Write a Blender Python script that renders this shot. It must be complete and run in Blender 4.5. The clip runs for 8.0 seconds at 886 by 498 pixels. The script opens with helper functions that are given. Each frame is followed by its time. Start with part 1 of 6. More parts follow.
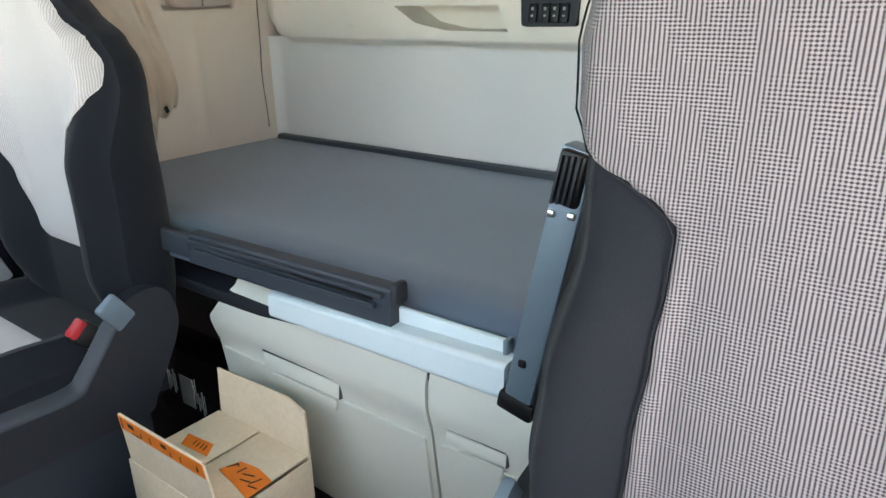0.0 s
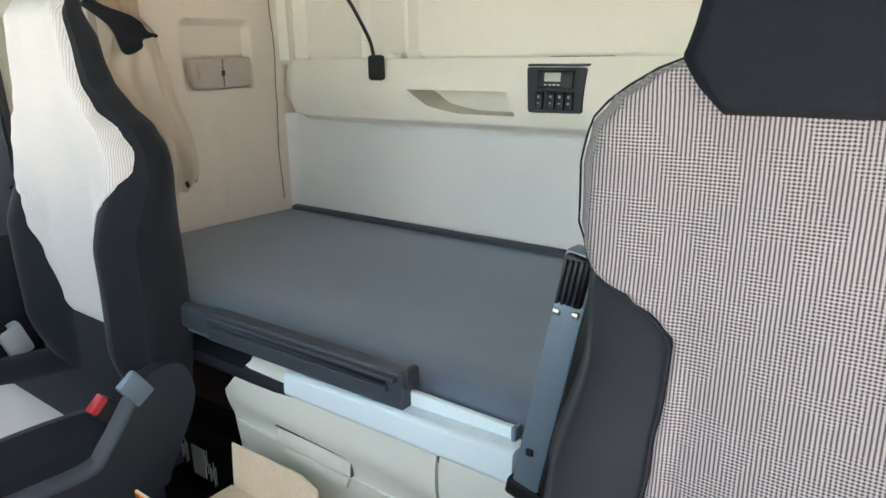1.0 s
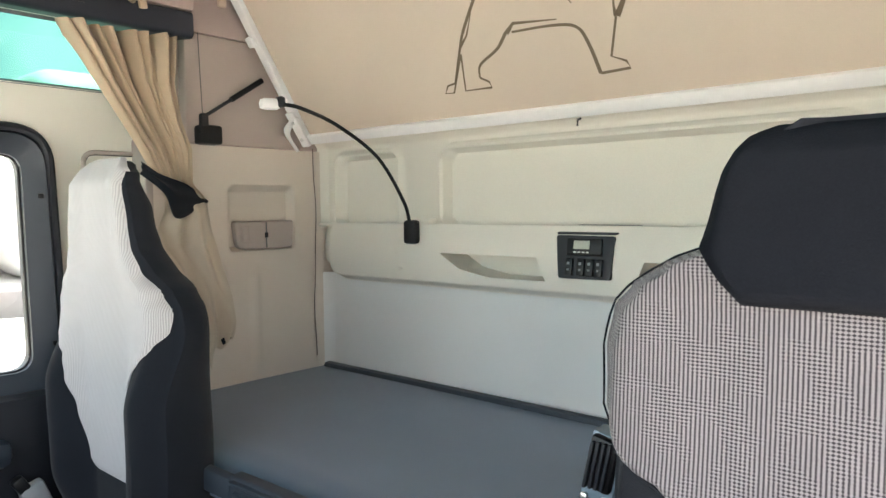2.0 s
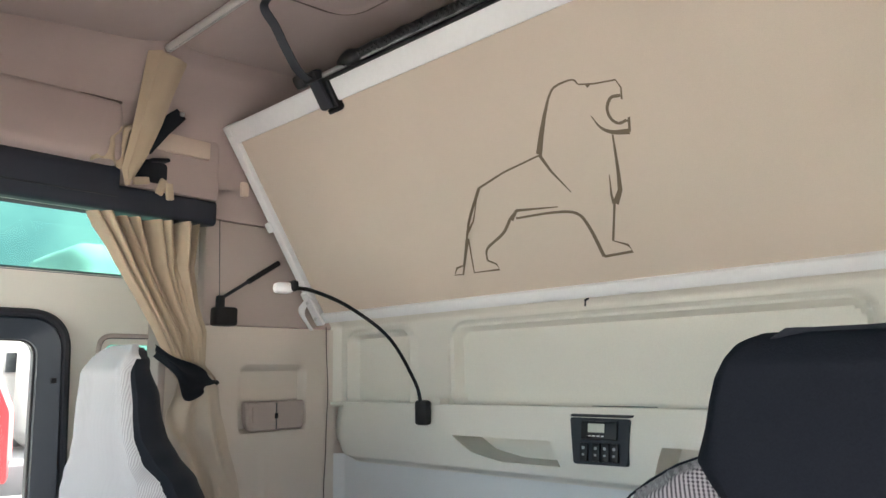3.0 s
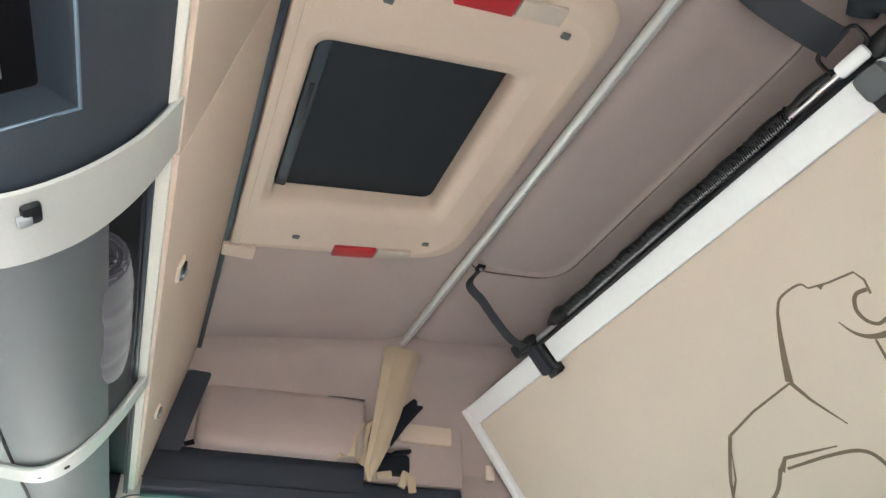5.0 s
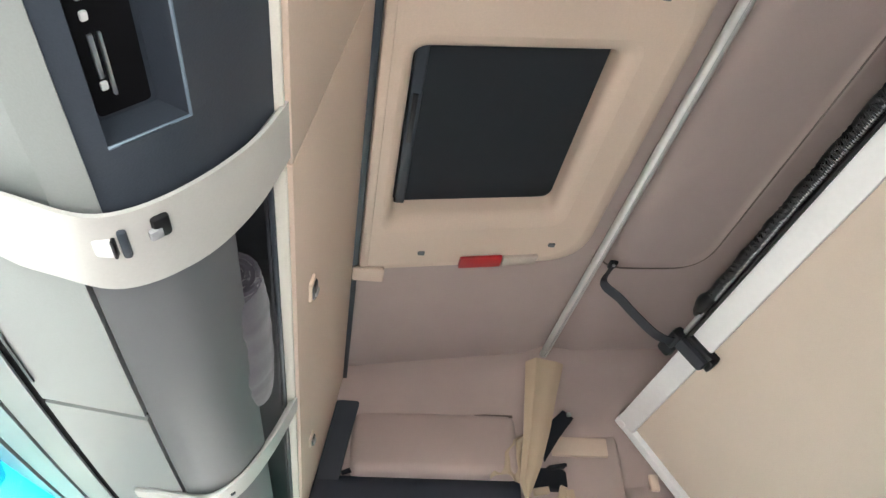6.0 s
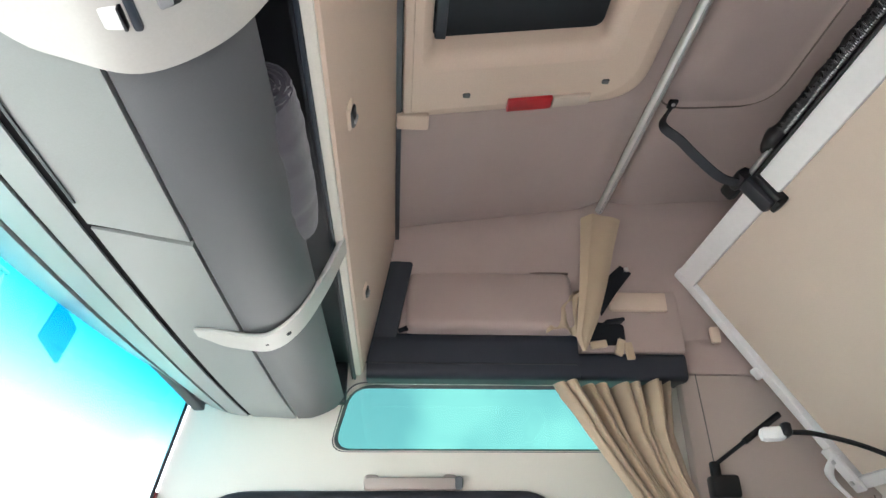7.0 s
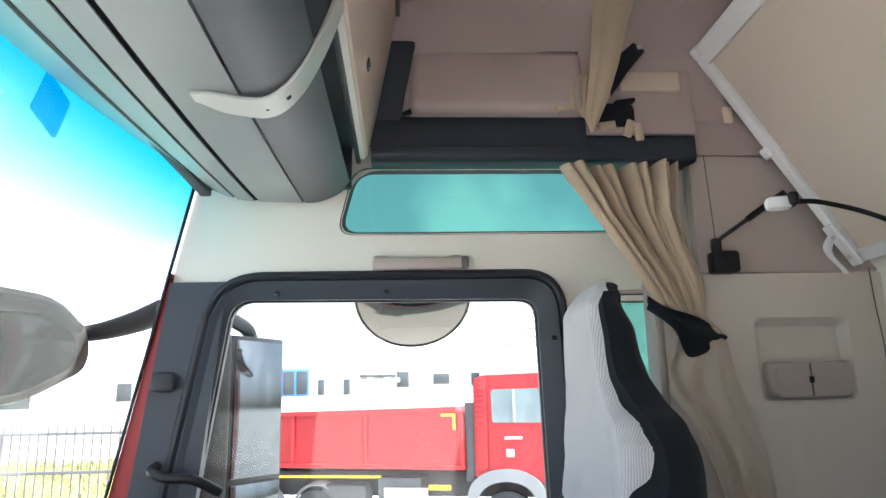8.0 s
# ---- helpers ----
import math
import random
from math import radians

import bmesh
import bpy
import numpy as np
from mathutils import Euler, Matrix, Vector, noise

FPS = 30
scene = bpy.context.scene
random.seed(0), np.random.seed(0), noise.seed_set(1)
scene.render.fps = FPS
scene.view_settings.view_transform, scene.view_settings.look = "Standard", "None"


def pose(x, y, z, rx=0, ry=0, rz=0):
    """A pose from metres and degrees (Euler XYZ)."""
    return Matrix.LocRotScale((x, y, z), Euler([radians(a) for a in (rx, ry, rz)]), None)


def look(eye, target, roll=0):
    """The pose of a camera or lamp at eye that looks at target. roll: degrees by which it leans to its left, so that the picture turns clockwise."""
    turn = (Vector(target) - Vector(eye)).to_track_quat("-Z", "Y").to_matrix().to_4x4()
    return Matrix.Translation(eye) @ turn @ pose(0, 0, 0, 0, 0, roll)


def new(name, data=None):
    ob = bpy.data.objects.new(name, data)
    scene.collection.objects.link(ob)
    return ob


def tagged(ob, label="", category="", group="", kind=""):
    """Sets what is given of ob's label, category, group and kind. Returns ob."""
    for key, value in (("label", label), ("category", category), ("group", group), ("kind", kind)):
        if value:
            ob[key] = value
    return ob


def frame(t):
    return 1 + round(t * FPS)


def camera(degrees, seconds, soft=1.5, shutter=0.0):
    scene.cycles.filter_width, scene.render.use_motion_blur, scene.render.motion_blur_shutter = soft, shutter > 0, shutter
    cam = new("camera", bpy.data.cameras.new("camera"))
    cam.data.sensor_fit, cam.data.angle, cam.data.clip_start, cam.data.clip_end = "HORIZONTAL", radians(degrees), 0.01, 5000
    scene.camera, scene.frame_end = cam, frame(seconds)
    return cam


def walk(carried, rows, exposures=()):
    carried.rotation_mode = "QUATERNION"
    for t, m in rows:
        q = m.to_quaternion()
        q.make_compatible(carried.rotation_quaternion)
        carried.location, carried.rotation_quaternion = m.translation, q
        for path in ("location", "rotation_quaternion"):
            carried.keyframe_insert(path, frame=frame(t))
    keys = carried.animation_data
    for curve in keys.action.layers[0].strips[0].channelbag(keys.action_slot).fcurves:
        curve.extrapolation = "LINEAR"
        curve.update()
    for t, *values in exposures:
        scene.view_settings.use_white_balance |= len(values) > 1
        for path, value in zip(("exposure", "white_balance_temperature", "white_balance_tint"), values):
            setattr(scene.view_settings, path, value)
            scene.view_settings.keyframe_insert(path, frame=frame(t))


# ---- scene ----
cam = camera(64.5, 8.0)
PATH = [
    (0, (0.884, -1.616, 1.123), (-0.265, -0.129, 0.438), -1.3),
    (0.5, (0.899, -1.637, 1.166), (-0.248, -0.15, 0.478), -1.3),
    (1, (0.902, -1.648, 1.197), (-0.288, -0.135, 0.655), -1.1),
    (1.5, (0.908, -1.646, 1.216), (-0.349, -0.127, 0.883), -1.1),
    (1.7, (0.912, -1.642, 1.224), (-0.372, -0.13, 0.968), -0.7),
    (2.8, (0.941, -1.648, 1.258), (-0.392, -0.18, 1.52), -1.1),
    (3, (0.947, -1.626, 1.272), (-0.385, -0.176, 1.618), -1.1),
    (3.5, (0.945, -1.557, 1.274), (-0.342, -0.169, 1.918), -1.2),
    (4, (0.947, -1.494, 1.282), (-0.377, -0.235, 2.097), -1.5),
    (4.5, (0.949, -1.427, 1.275), (-0.508, -0.442, 2.230), -1.3),
    (5, (0.958, -1.382, 1.266), (-0.591, -0.747, 2.361), -1.1),
    (5.2, (0.961, -1.383, 1.267), (-0.594, -0.822, 2.394), -1.5),
    (6.3, (0.888, -1.35, 1.22), (-0.734, -1.162, 2.375), -1.0),
    (6.5, (0.874, -1.348, 1.211), (-0.768, -1.193, 2.342), -0.8),
    (7, (0.817, -1.333, 1.172), (-0.954, -1.209, 2.093), -0.7),
    (7.5, (0.773, -1.339, 1.138), (-1.119, -1.208, 1.775), -1.1),
    (8, (0.755, -1.336, 1.097), (-1.193, -1.218, 1.533), -1.3),
]
walk(cam, [(t, look(eye, target, roll)) for t, eye, target, roll in PATH], [(0.0, 3.41, 6850, 9), (1.5, 3.34, 7000, 9), (3.0, 2.8, 6450, 12), (4.0, 2.82, 6100, 9), (5.0, 3.15, 6100, 7), (6.5, 3.0, 6300, 11), (7.5, 2.7, 5950, 10), (8.0, 2.5, 6050, 10)])


# ---------------------------------------------------------------- light
world = bpy.data.worlds.new("sky")
scene.world = world
world.use_nodes = True
wn = world.node_tree
sky = wn.nodes.new("ShaderNodeTexSky")
sky.sky_type, sky.sun_disc = "NISHITA", False
sky.sun_elevation, sky.sun_rotation = radians(60), radians(28)
sky.air_density, sky.dust_density, sky.ozone_density = 0.8, 4.0, 0.6
# hazy sky with soft clouds
dome, puffs, mask, fade, lift, haze = (wn.nodes.new("ShaderNode" + k) for k in ("TexCoord", "TexNoise", "MapRange", "MapRange", "MapRange", "HueSaturation"))
puffs.inputs["Scale"].default_value, puffs.inputs["Detail"].default_value = 4.0, 6.0
wn.links.new(dome.outputs["Generated"], puffs.inputs["Vector"])
mask.inputs["From Min"].default_value, mask.inputs["From Max"].default_value = 0.50, 0.64
wn.links.new(puffs.outputs["Fac"], mask.inputs["Value"])
for node, low, high in ((fade, 0.50, 0.2), (lift, 1.0, 1.35)):
    node.inputs["To Min"].default_value, node.inputs["To Max"].default_value = low, high
    wn.links.new(mask.outputs[0], node.inputs["Value"])
wn.links.new(fade.outputs[0], haze.inputs["Saturation"])
wn.links.new(lift.outputs[0], haze.inputs["Value"])
wn.links.new(sky.outputs[0], haze.inputs["Color"])
wn.links.new(haze.outputs[0], wn.nodes["Background"].inputs[0])
wn.nodes["Background"].inputs[1].default_value = 0.15
sun = new("sun", bpy.data.lights.new("sun", "SUN"))
sun.data.energy, sun.data.angle, sun.data.color = 5.0, radians(0.6), (1.0, 0.95, 0.88)
sun.matrix_world = look((1.8, 3.4, 6.7), (0, 0, 0))


# ---------------------------------------------------------------- materials
def material(name, color, rough=0.6, metal=0.0, vary=0.12, grain=120.0, bump=0.15, large=3.0, spec=0.4, sheen=0.0):
    """A surface with a fine grain and broad, faint blotches."""
    m = bpy.data.materials.new(name)
    m.use_nodes = True
    nt = m.node_tree
    b = nt.nodes["Principled BSDF"]
    b.inputs["Roughness"].default_value, b.inputs["Metallic"].default_value = rough, metal
    b.inputs["Specular IOR Level"].default_value = spec
    if sheen:
        b.inputs["Sheen Weight"].default_value = sheen
    tc = nt.nodes.new("ShaderNodeTexCoord")
    fine, broad = nt.nodes.new("ShaderNodeTexNoise"), nt.nodes.new("ShaderNodeTexNoise")
    fine.inputs["Scale"].default_value, fine.inputs["Detail"].default_value = grain, 3.0
    broad.inputs["Scale"].default_value, broad.inputs["Detail"].default_value = large, 4.0
    for n in (fine, broad):
        nt.links.new(tc.outputs["Object"], n.inputs["Vector"])
    add = nt.nodes.new("ShaderNodeMath")
    add.operation = "ADD"
    nt.links.new(fine.outputs["Fac"], add.inputs[0])
    nt.links.new(broad.outputs["Fac"], add.inputs[1])
    span = nt.nodes.new("ShaderNodeMapRange")
    span.inputs["From Min"].default_value, span.inputs["From Max"].default_value = 0.6, 1.4
    span.inputs["To Min"].default_value, span.inputs["To Max"].default_value = 1 - vary, 1 + vary
    nt.links.new(add.outputs[0], span.inputs["Value"])
    mul = nt.nodes.new("ShaderNodeVectorMath")
    mul.operation = "SCALE"
    mul.inputs[0].default_value = color
    nt.links.new(span.outputs[0], mul.inputs["Scale"])
    nt.links.new(mul.outputs[0], b.inputs["Base Color"])
    if bump:
        bp = nt.nodes.new("ShaderNodeBump")
        bp.inputs["Strength"].default_value, bp.inputs["Distance"].default_value = bump, 0.002
        nt.links.new(fine.outputs["Fac"], bp.inputs["Height"])
        nt.links.new(bp.outputs[0], b.inputs["Normal"])
    return m


def striped_cloth(name, light, dark, period, slub=0.6):
    """Woven seat cloth: fine upright ribs crossed by small broken threads."""
    m = material(name, light, 0.95, 0, 0.1, 300, 0.2, 6, 0.1, 0.2)
    nt = m.node_tree
    b = nt.nodes["Principled BSDF"]
    base = b.inputs["Base Color"].links[0].from_socket
    tc = [n for n in nt.nodes if n.type == "TEX_COORD"][0]
    sep = nt.nodes.new("ShaderNodeSeparateXYZ")
    nt.links.new(tc.outputs["UV"], sep.inputs[0])

    def math(op, a, c=None, d=None):
        n = nt.nodes.new("ShaderNodeMath")
        n.operation = op
        for i, v in enumerate((a, c, d)):
            if v is None:
                continue
            if isinstance(v, (int, float)):
                n.inputs[i].default_value = v
            else:
                nt.links.new(v, n.inputs[i])
        return n.outputs[0]

    wob, patch = nt.nodes.new("ShaderNodeTexNoise"), nt.nodes.new("ShaderNodeTexNoise")
    wob.inputs["Scale"].default_value, patch.inputs["Scale"].default_value, patch.inputs["Detail"].default_value = 70, 26, 9
    for n in (wob, patch):
        nt.links.new(tc.outputs["Object"], n.inputs["Vector"])
    rib = math("SINE", math("MULTIPLY_ADD", sep.outputs[0], 2 * 3.14159 / period, math("MULTIPLY", wob.outputs["Fac"], 0.8)))
    row = math("SINE", math("MULTIPLY_ADD", sep.outputs[1], 2 * 3.14159 / (period * 0.85), math("MULTIPLY", wob.outputs["Fac"], 2.0)))
    broken = nt.nodes.new("ShaderNodeMapRange")
    broken.inputs["From Min"].default_value, broken.inputs["From Max"].default_value = 0.46, 0.57
    broken.inputs["To Min"].default_value, broken.inputs["To Max"].default_value = 0.06, slub
    nt.links.new(patch.outputs["Fac"], broken.inputs["Value"])
    mixed = math("MULTIPLY_ADD", row, broken.outputs[0], rib)
    fac = nt.nodes.new("ShaderNodeMapRange")
    fac.inputs["From Min"].default_value, fac.inputs["From Max"].default_value = -0.9, 0.55
    nt.links.new(mixed, fac.inputs["Value"])
    mix = nt.nodes.new("ShaderNodeMix")
    mix.data_type = "RGBA"
    nt.links.new(fac.outputs[0], mix.inputs["Factor"])
    mix.inputs["A"].default_value = (*dark, 1)
    nt.links.new(base, mix.inputs["B"])
    nt.links.new(mix.outputs["Result"], b.inputs["Base Color"])
    bp = [n for n in nt.nodes if n.type == "BUMP"][0]
    nt.links.new(mixed, bp.inputs["Height"])
    return m


def glass(name, tint, gloss=1.0, band=None):
    """Thin pane: tinted see-through with a Fresnel gloss. band: (z low, z high, tint) of a shade strip along the top."""
    m = bpy.data.materials.new(name)
    m.use_nodes = True
    nt = m.node_tree
    nt.nodes.remove(nt.nodes["Principled BSDF"])
    out = nt.nodes["Material Output"]
    clear, shine, mix, fres = (nt.nodes.new("ShaderNode" + k) for k in ("BsdfTransparent", "BsdfGlossy", "MixShader", "LayerWeight"))
    clear.inputs[0].default_value = (*tint, 1)
    shine.inputs["Roughness"].default_value = 0.02
    fres.inputs["Blend"].default_value = 0.5
    power, gain = nt.nodes.new("ShaderNodeMath"), nt.nodes.new("ShaderNodeMath")
    power.operation, gain.operation = "POWER", "MULTIPLY_ADD"
    nt.links.new(fres.outputs["Facing"], power.inputs[0])
    power.inputs[1].default_value = 4.0
    nt.links.new(power.outputs[0], gain.inputs[0])
    gain.inputs[1].default_value, gain.inputs[2].default_value = 0.5 * gloss, 0.02 * gloss
    if band:
        geo, sep, ramp, mc = (nt.nodes.new("ShaderNode" + k) for k in ("TexCoord", "SeparateXYZ", "MapRange", "Mix"))
        nt.links.new(geo.outputs["Object"], sep.inputs[0])
        nt.links.new(sep.outputs[2], ramp.inputs["Value"])
        ramp.interpolation_type = "SMOOTHSTEP"
        ramp.inputs["From Min"].default_value, ramp.inputs["From Max"].default_value = band[0], band[1]
        mc.data_type = "RGBA"
        mc.inputs["A"].default_value, mc.inputs["B"].default_value = (*tint, 1), (*band[2], 1)
        nt.links.new(ramp.outputs[0], mc.inputs["Factor"])
        nt.links.new(mc.outputs["Result"], clear.inputs[0])
    nt.links.new(gain.outputs[0], mix.inputs[0])
    nt.links.new(clear.outputs[0], mix.inputs[1])
    nt.links.new(shine.outputs[0], mix.inputs[2])
    nt.links.new(mix.outputs[0], out.inputs["Surface"])
    return m


M_WALL = material("wall_plastic", (0.80, 0.76, 0.68), 0.55, vary=0.06, grain=400, bump=0.12, large=2.0)
M_LOWER = material("wall_vinyl", (0.81, 0.80, 0.785), 0.6, vary=0.05, grain=500, bump=0.15, large=2.0)
M_LINER = material("headliner_cloth", (0.46, 0.365, 0.335), 0.95, vary=0.08, grain=700, bump=0.3, large=5.0, spec=0.1, sheen=0.2)
M_BEIGE = material("beige_plastic", (0.68, 0.535, 0.435), 0.5, vary=0.05, grain=300, bump=0.08, large=2.0)
M_BUNKPANEL = material("bunk_board", (0.645, 0.54, 0.45), 0.8, vary=0.06, grain=600, bump=0.15, large=2.5, spec=0.2)
M_CABINET = material("cabinet_plastic", (0.72, 0.715, 0.645), 0.5, vary=0.04, grain=500, bump=0.1, large=3.0)
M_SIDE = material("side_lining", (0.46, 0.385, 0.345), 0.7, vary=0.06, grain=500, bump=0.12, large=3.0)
M_WHITE = material("white_lacquer", (0.87, 0.86, 0.86), 0.4, vary=0.03, grain=80, bump=0.02, large=6.0)
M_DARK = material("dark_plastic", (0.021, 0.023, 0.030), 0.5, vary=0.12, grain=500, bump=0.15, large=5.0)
M_SLATE = material("slate_plastic", (0.036, 0.045, 0.059), 0.45, vary=0.1, grain=500, bump=0.12, large=4.0)
M_TRAY = material("shelf_plastic", (0.022, 0.026, 0.038), 0.5, vary=0.1, grain=500, bump=0.12, large=4.0)
M_VOID = material("radio_face_black", (0.005, 0.005, 0.006), 0.9, vary=0.1, bump=0.0, spec=0.1)
M_GREY = material("console_plastic", (0.25, 0.268, 0.26), 0.36, vary=0.05, grain=500, bump=0.1, large=3.0)
M_MIDGREY = material("console_lip_plastic", (0.118, 0.122, 0.128), 0.5, vary=0.06, grain=600, bump=0.12, large=3.0)
M_MATTRESS = material("mattress_cloth", (0.082, 0.122, 0.184), 0.38, vary=0.22, grain=900, bump=0.12, large=4.0, spec=0.75, sheen=0.2)
M_SEATDARK = material("seat_dark_cloth", (0.014, 0.0158, 0.021), 0.95, vary=0.18, grain=600, bump=0.35, large=6.0, spec=0.12, sheen=0.1)
M_HEAD = material("headrest_cloth", (0.0100, 0.0112, 0.0155), 0.95, vary=0.2, grain=500, bump=0.3, large=9.0, spec=0.1)
# Same cloth twice: the passenger's copy is paler, with window light put into it.
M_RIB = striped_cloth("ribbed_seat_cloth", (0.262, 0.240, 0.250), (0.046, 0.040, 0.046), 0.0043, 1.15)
M_RIBLIT = striped_cloth("ribbed_seat_cloth_lit", (0.60, 0.575, 0.58), (0.42, 0.40, 0.405), 0.0044, 0.3)
M_ALU = material("brushed_aluminium", (0.72, 0.72, 0.72), 0.32, 1.0, 0.05, 200, 0.05, 8)
M_SATIN = material("satin_aluminium", (0.74, 0.73, 0.71), 0.42, 0.55, 0.05, 200, 0.05, 8)
M_SILVER = material("silver_plastic", (0.55, 0.54, 0.51), 0.40, 0.10, 0.04, 300, 0.03, 6)
M_STEEL = material("blue_grey_steel", (0.19, 0.25, 0.31), 0.42, 0.45, 0.06, 300, 0.04, 6)
M_PALEMETAL = material("pale_metal", (0.60, 0.69, 0.74), 0.5, 0.0, 0.04, 200, 0.03, 6)
M_BLACK = material("black_plastic", (0.007, 0.007, 0.009), 0.4, vary=0.1, grain=300, bump=0.1)
M_BLIND = material("blind_cloth", (0.016, 0.020, 0.026), 0.8, vary=0.1, grain=900, bump=0.2)
M_CURTAIN = material("curtain_cloth", (0.51, 0.40, 0.285), 0.9, vary=0.12, grain=800, bump=0.3, large=7, spec=0.1, sheen=0.3)
M_LOWERDRAPE = material("lower_drape_cloth", (0.58, 0.49, 0.39), 0.9, vary=0.12, grain=800, bump=0.3, large=7, spec=0.1, sheen=0.3)
M_CARD = material("cardboard", (0.74, 0.61, 0.455), 0.9, vary=0.08, grain=90, bump=0.15, large=9, spec=0.1)
M_ORANGE = material("orange_tape", (0.85, 0.22, 0.03), 0.4, vary=0.05, grain=60, bump=0.05)
M_RED = material("red_plastic", (0.42, 0.02, 0.03), 0.35, vary=0.06, grain=200, bump=0.03)
M_CLEAR = material("clear_lens", (0.56, 0.48, 0.41), 0.25, vary=0.05, grain=200, bump=0.1)
M_LINE = material("emblem_print", (0.175, 0.130, 0.088), 0.8, vary=0.05, bump=0.0)
M_TOWEL = material("grey_blanket", (0.066, 0.062, 0.078), 0.95, vary=0.12, grain=420, bump=0.25, large=12, spec=0.05, sheen=0.4)
M_RUBBER = material("rubber_mat", (0.034, 0.035, 0.038), 0.7, vary=0.2, grain=150, bump=0.4, large=5)
M_PAPER = material("paper_label", (0.75, 0.75, 0.74), 0.7, vary=0.03, bump=0.0)
M_LCD = material("display_face", (0.55, 0.56, 0.48), 0.25, vary=0.03, bump=0.0)
M_PAINT = material("red_lacquer", (0.30, 0.012, 0.016), 0.4, vary=0.05, grain=30, bump=0.02, large=1.0, spec=0.5)
M_CHASSIS = material("chassis_grey", (0.07, 0.07, 0.075), 0.6, vary=0.15, grain=30, bump=0.1, large=2.0)
M_FENDER = material("fender_grey", (0.32, 0.33, 0.34), 0.5, vary=0.08, grain=40, bump=0.05, large=2.0)
M_GUARD = material("mudguard_grey", (0.17, 0.175, 0.185), 0.45, vary=0.08, grain=40, bump=0.05, large=2.0)
M_ASPHALT = material("concrete_yard", (0.36, 0.35, 0.335), 0.9, vary=0.2, grain=40, bump=0.5, large=0.3)
M_FACADE = material("white_render", (0.78, 0.77, 0.75), 0.85, vary=0.05, grain=8, bump=0.1, large=0.5)
M_FACADEGREY = material("grey_cladding", (0.45, 0.45, 0.44), 0.8, vary=0.06, grain=8, bump=0.1, large=0.5)
M_BLUE = material("blue_frame", (0.05, 0.16, 0.42), 0.5, vary=0.05, bump=0.02)
M_YELLOW = material("yellow_paint", (0.75, 0.52, 0.03), 0.5, vary=0.05, bump=0.02)
M_LEAF = material("hedge_leaf", (0.20, 0.20, 0.085), 1.0, vary=0.22, grain=25, bump=0.0, large=1.0, spec=0.0)
M_FAR = material("far_shadow_joint", (0.08, 0.08, 0.085), 0.9, vary=0.05, bump=0.0)
M_BERTH = material("berth_side_plastic", (0.70, 0.615, 0.535), 0.55, vary=0.06, grain=450, bump=0.12, large=2.0)
# One dark colour for wall seams and for painted shadow lines.
M_SEAMSHADE = material("seam_and_shadow_line", (0.16, 0.125, 0.115), 0.95, vary=0.1, bump=0.1)
# Mirror faces: dark tints put in to dim their over-bright reflections.
M_DULL = material("dimmed_mirror_face", (0.105, 0.115, 0.125), 0.08, 1.0, 0.12, 40, 0.0, 6.0)
M_FRONT = material("front_mirror_face", (0.030, 0.028, 0.026), 0.12, 1.0, 0.25, 30, 0.0, 6.0)
M_CABGLASS = material("far_cab_glass", (0.15, 0.185, 0.20), 0.1, vary=0.2, grain=3, bump=0.0, large=1.5)
M_KERB = material("dimmed_kerb_mirror_face", (0.125, 0.115, 0.102), 0.05, 1.0, 0.10, 30, 0.0, 5.0)
M_MIRRORRIM = material("faded_mirror_housing", (0.075, 0.062, 0.05), 0.5, vary=0.2, grain=60, bump=0.05, large=8)
M_MIRRORBACK = material("mirror_housing", (0.020, 0.018, 0.017), 0.6, spec=0.2, vary=0.1, grain=60, bump=0.03)
G_SHIELD = glass("windscreen_glass", (0.93, 0.95, 0.94), band=(0.16, 0.62, (0.05, 0.60, 0.66)))
G_SIDE = glass("tinted_side_glass", (0.27, 0.45, 0.405))
G_TAG = glass("tag_film", (0.40, 0.76, 0.92))
G_DOOR = glass("door_glass", (0.92, 0.95, 0.94))
G_PANE = material("far_window_pane", (0.045, 0.052, 0.058), 0.15, vary=0.1, grain=2, bump=0.0)


# ---------------------------------------------------------------- building blocks
ORIGIN = {}


def thing(name, at=(0, 0, 0), label="", category="", group="", kind=""):
    ob = new(name)
    ob.empty_display_size = 0.05
    ob.location = at
    ORIGIN[ob] = Vector(at)
    return tagged(ob, label, category, group, kind)


def finish(bm, smooth=True):
    bmesh.ops.recalc_face_normals(bm, faces=bm.faces)
    me = bpy.data.meshes.new("mesh")
    bm.to_mesh(me)
    bm.free()
    if smooth:
        me.polygons.foreach_set("use_smooth", [True] * len(me.polygons))
        me.set_sharp_from_angle(angle=radians(38))
    return me


def part(name, bm, mat, parent, label="", smooth=True):
    """One mesh under a thing or part; the bmesh is in world metres."""
    root = parent
    while root.parent:
        root = root.parent
    o = ORIGIN.get(root, Vector())
    bmesh.ops.translate(bm, verts=bm.verts, vec=-o)
    me = finish(bm, smooth)
    me.name = name
    me.materials.append(mat)
    ob = new(name, me)
    ob.parent = parent
    if label:
        ob["label"] = label
    return ob


def solid(name, bm, mat, label="", category="", kind="", group="", smooth=True):
    """A top-level thing of one mesh."""
    me = finish(bm, smooth)
    me.name = name
    me.materials.append(mat)
    ob = new(name, me)
    ORIGIN[ob] = Vector()
    return tagged(ob, label, category, group, kind)


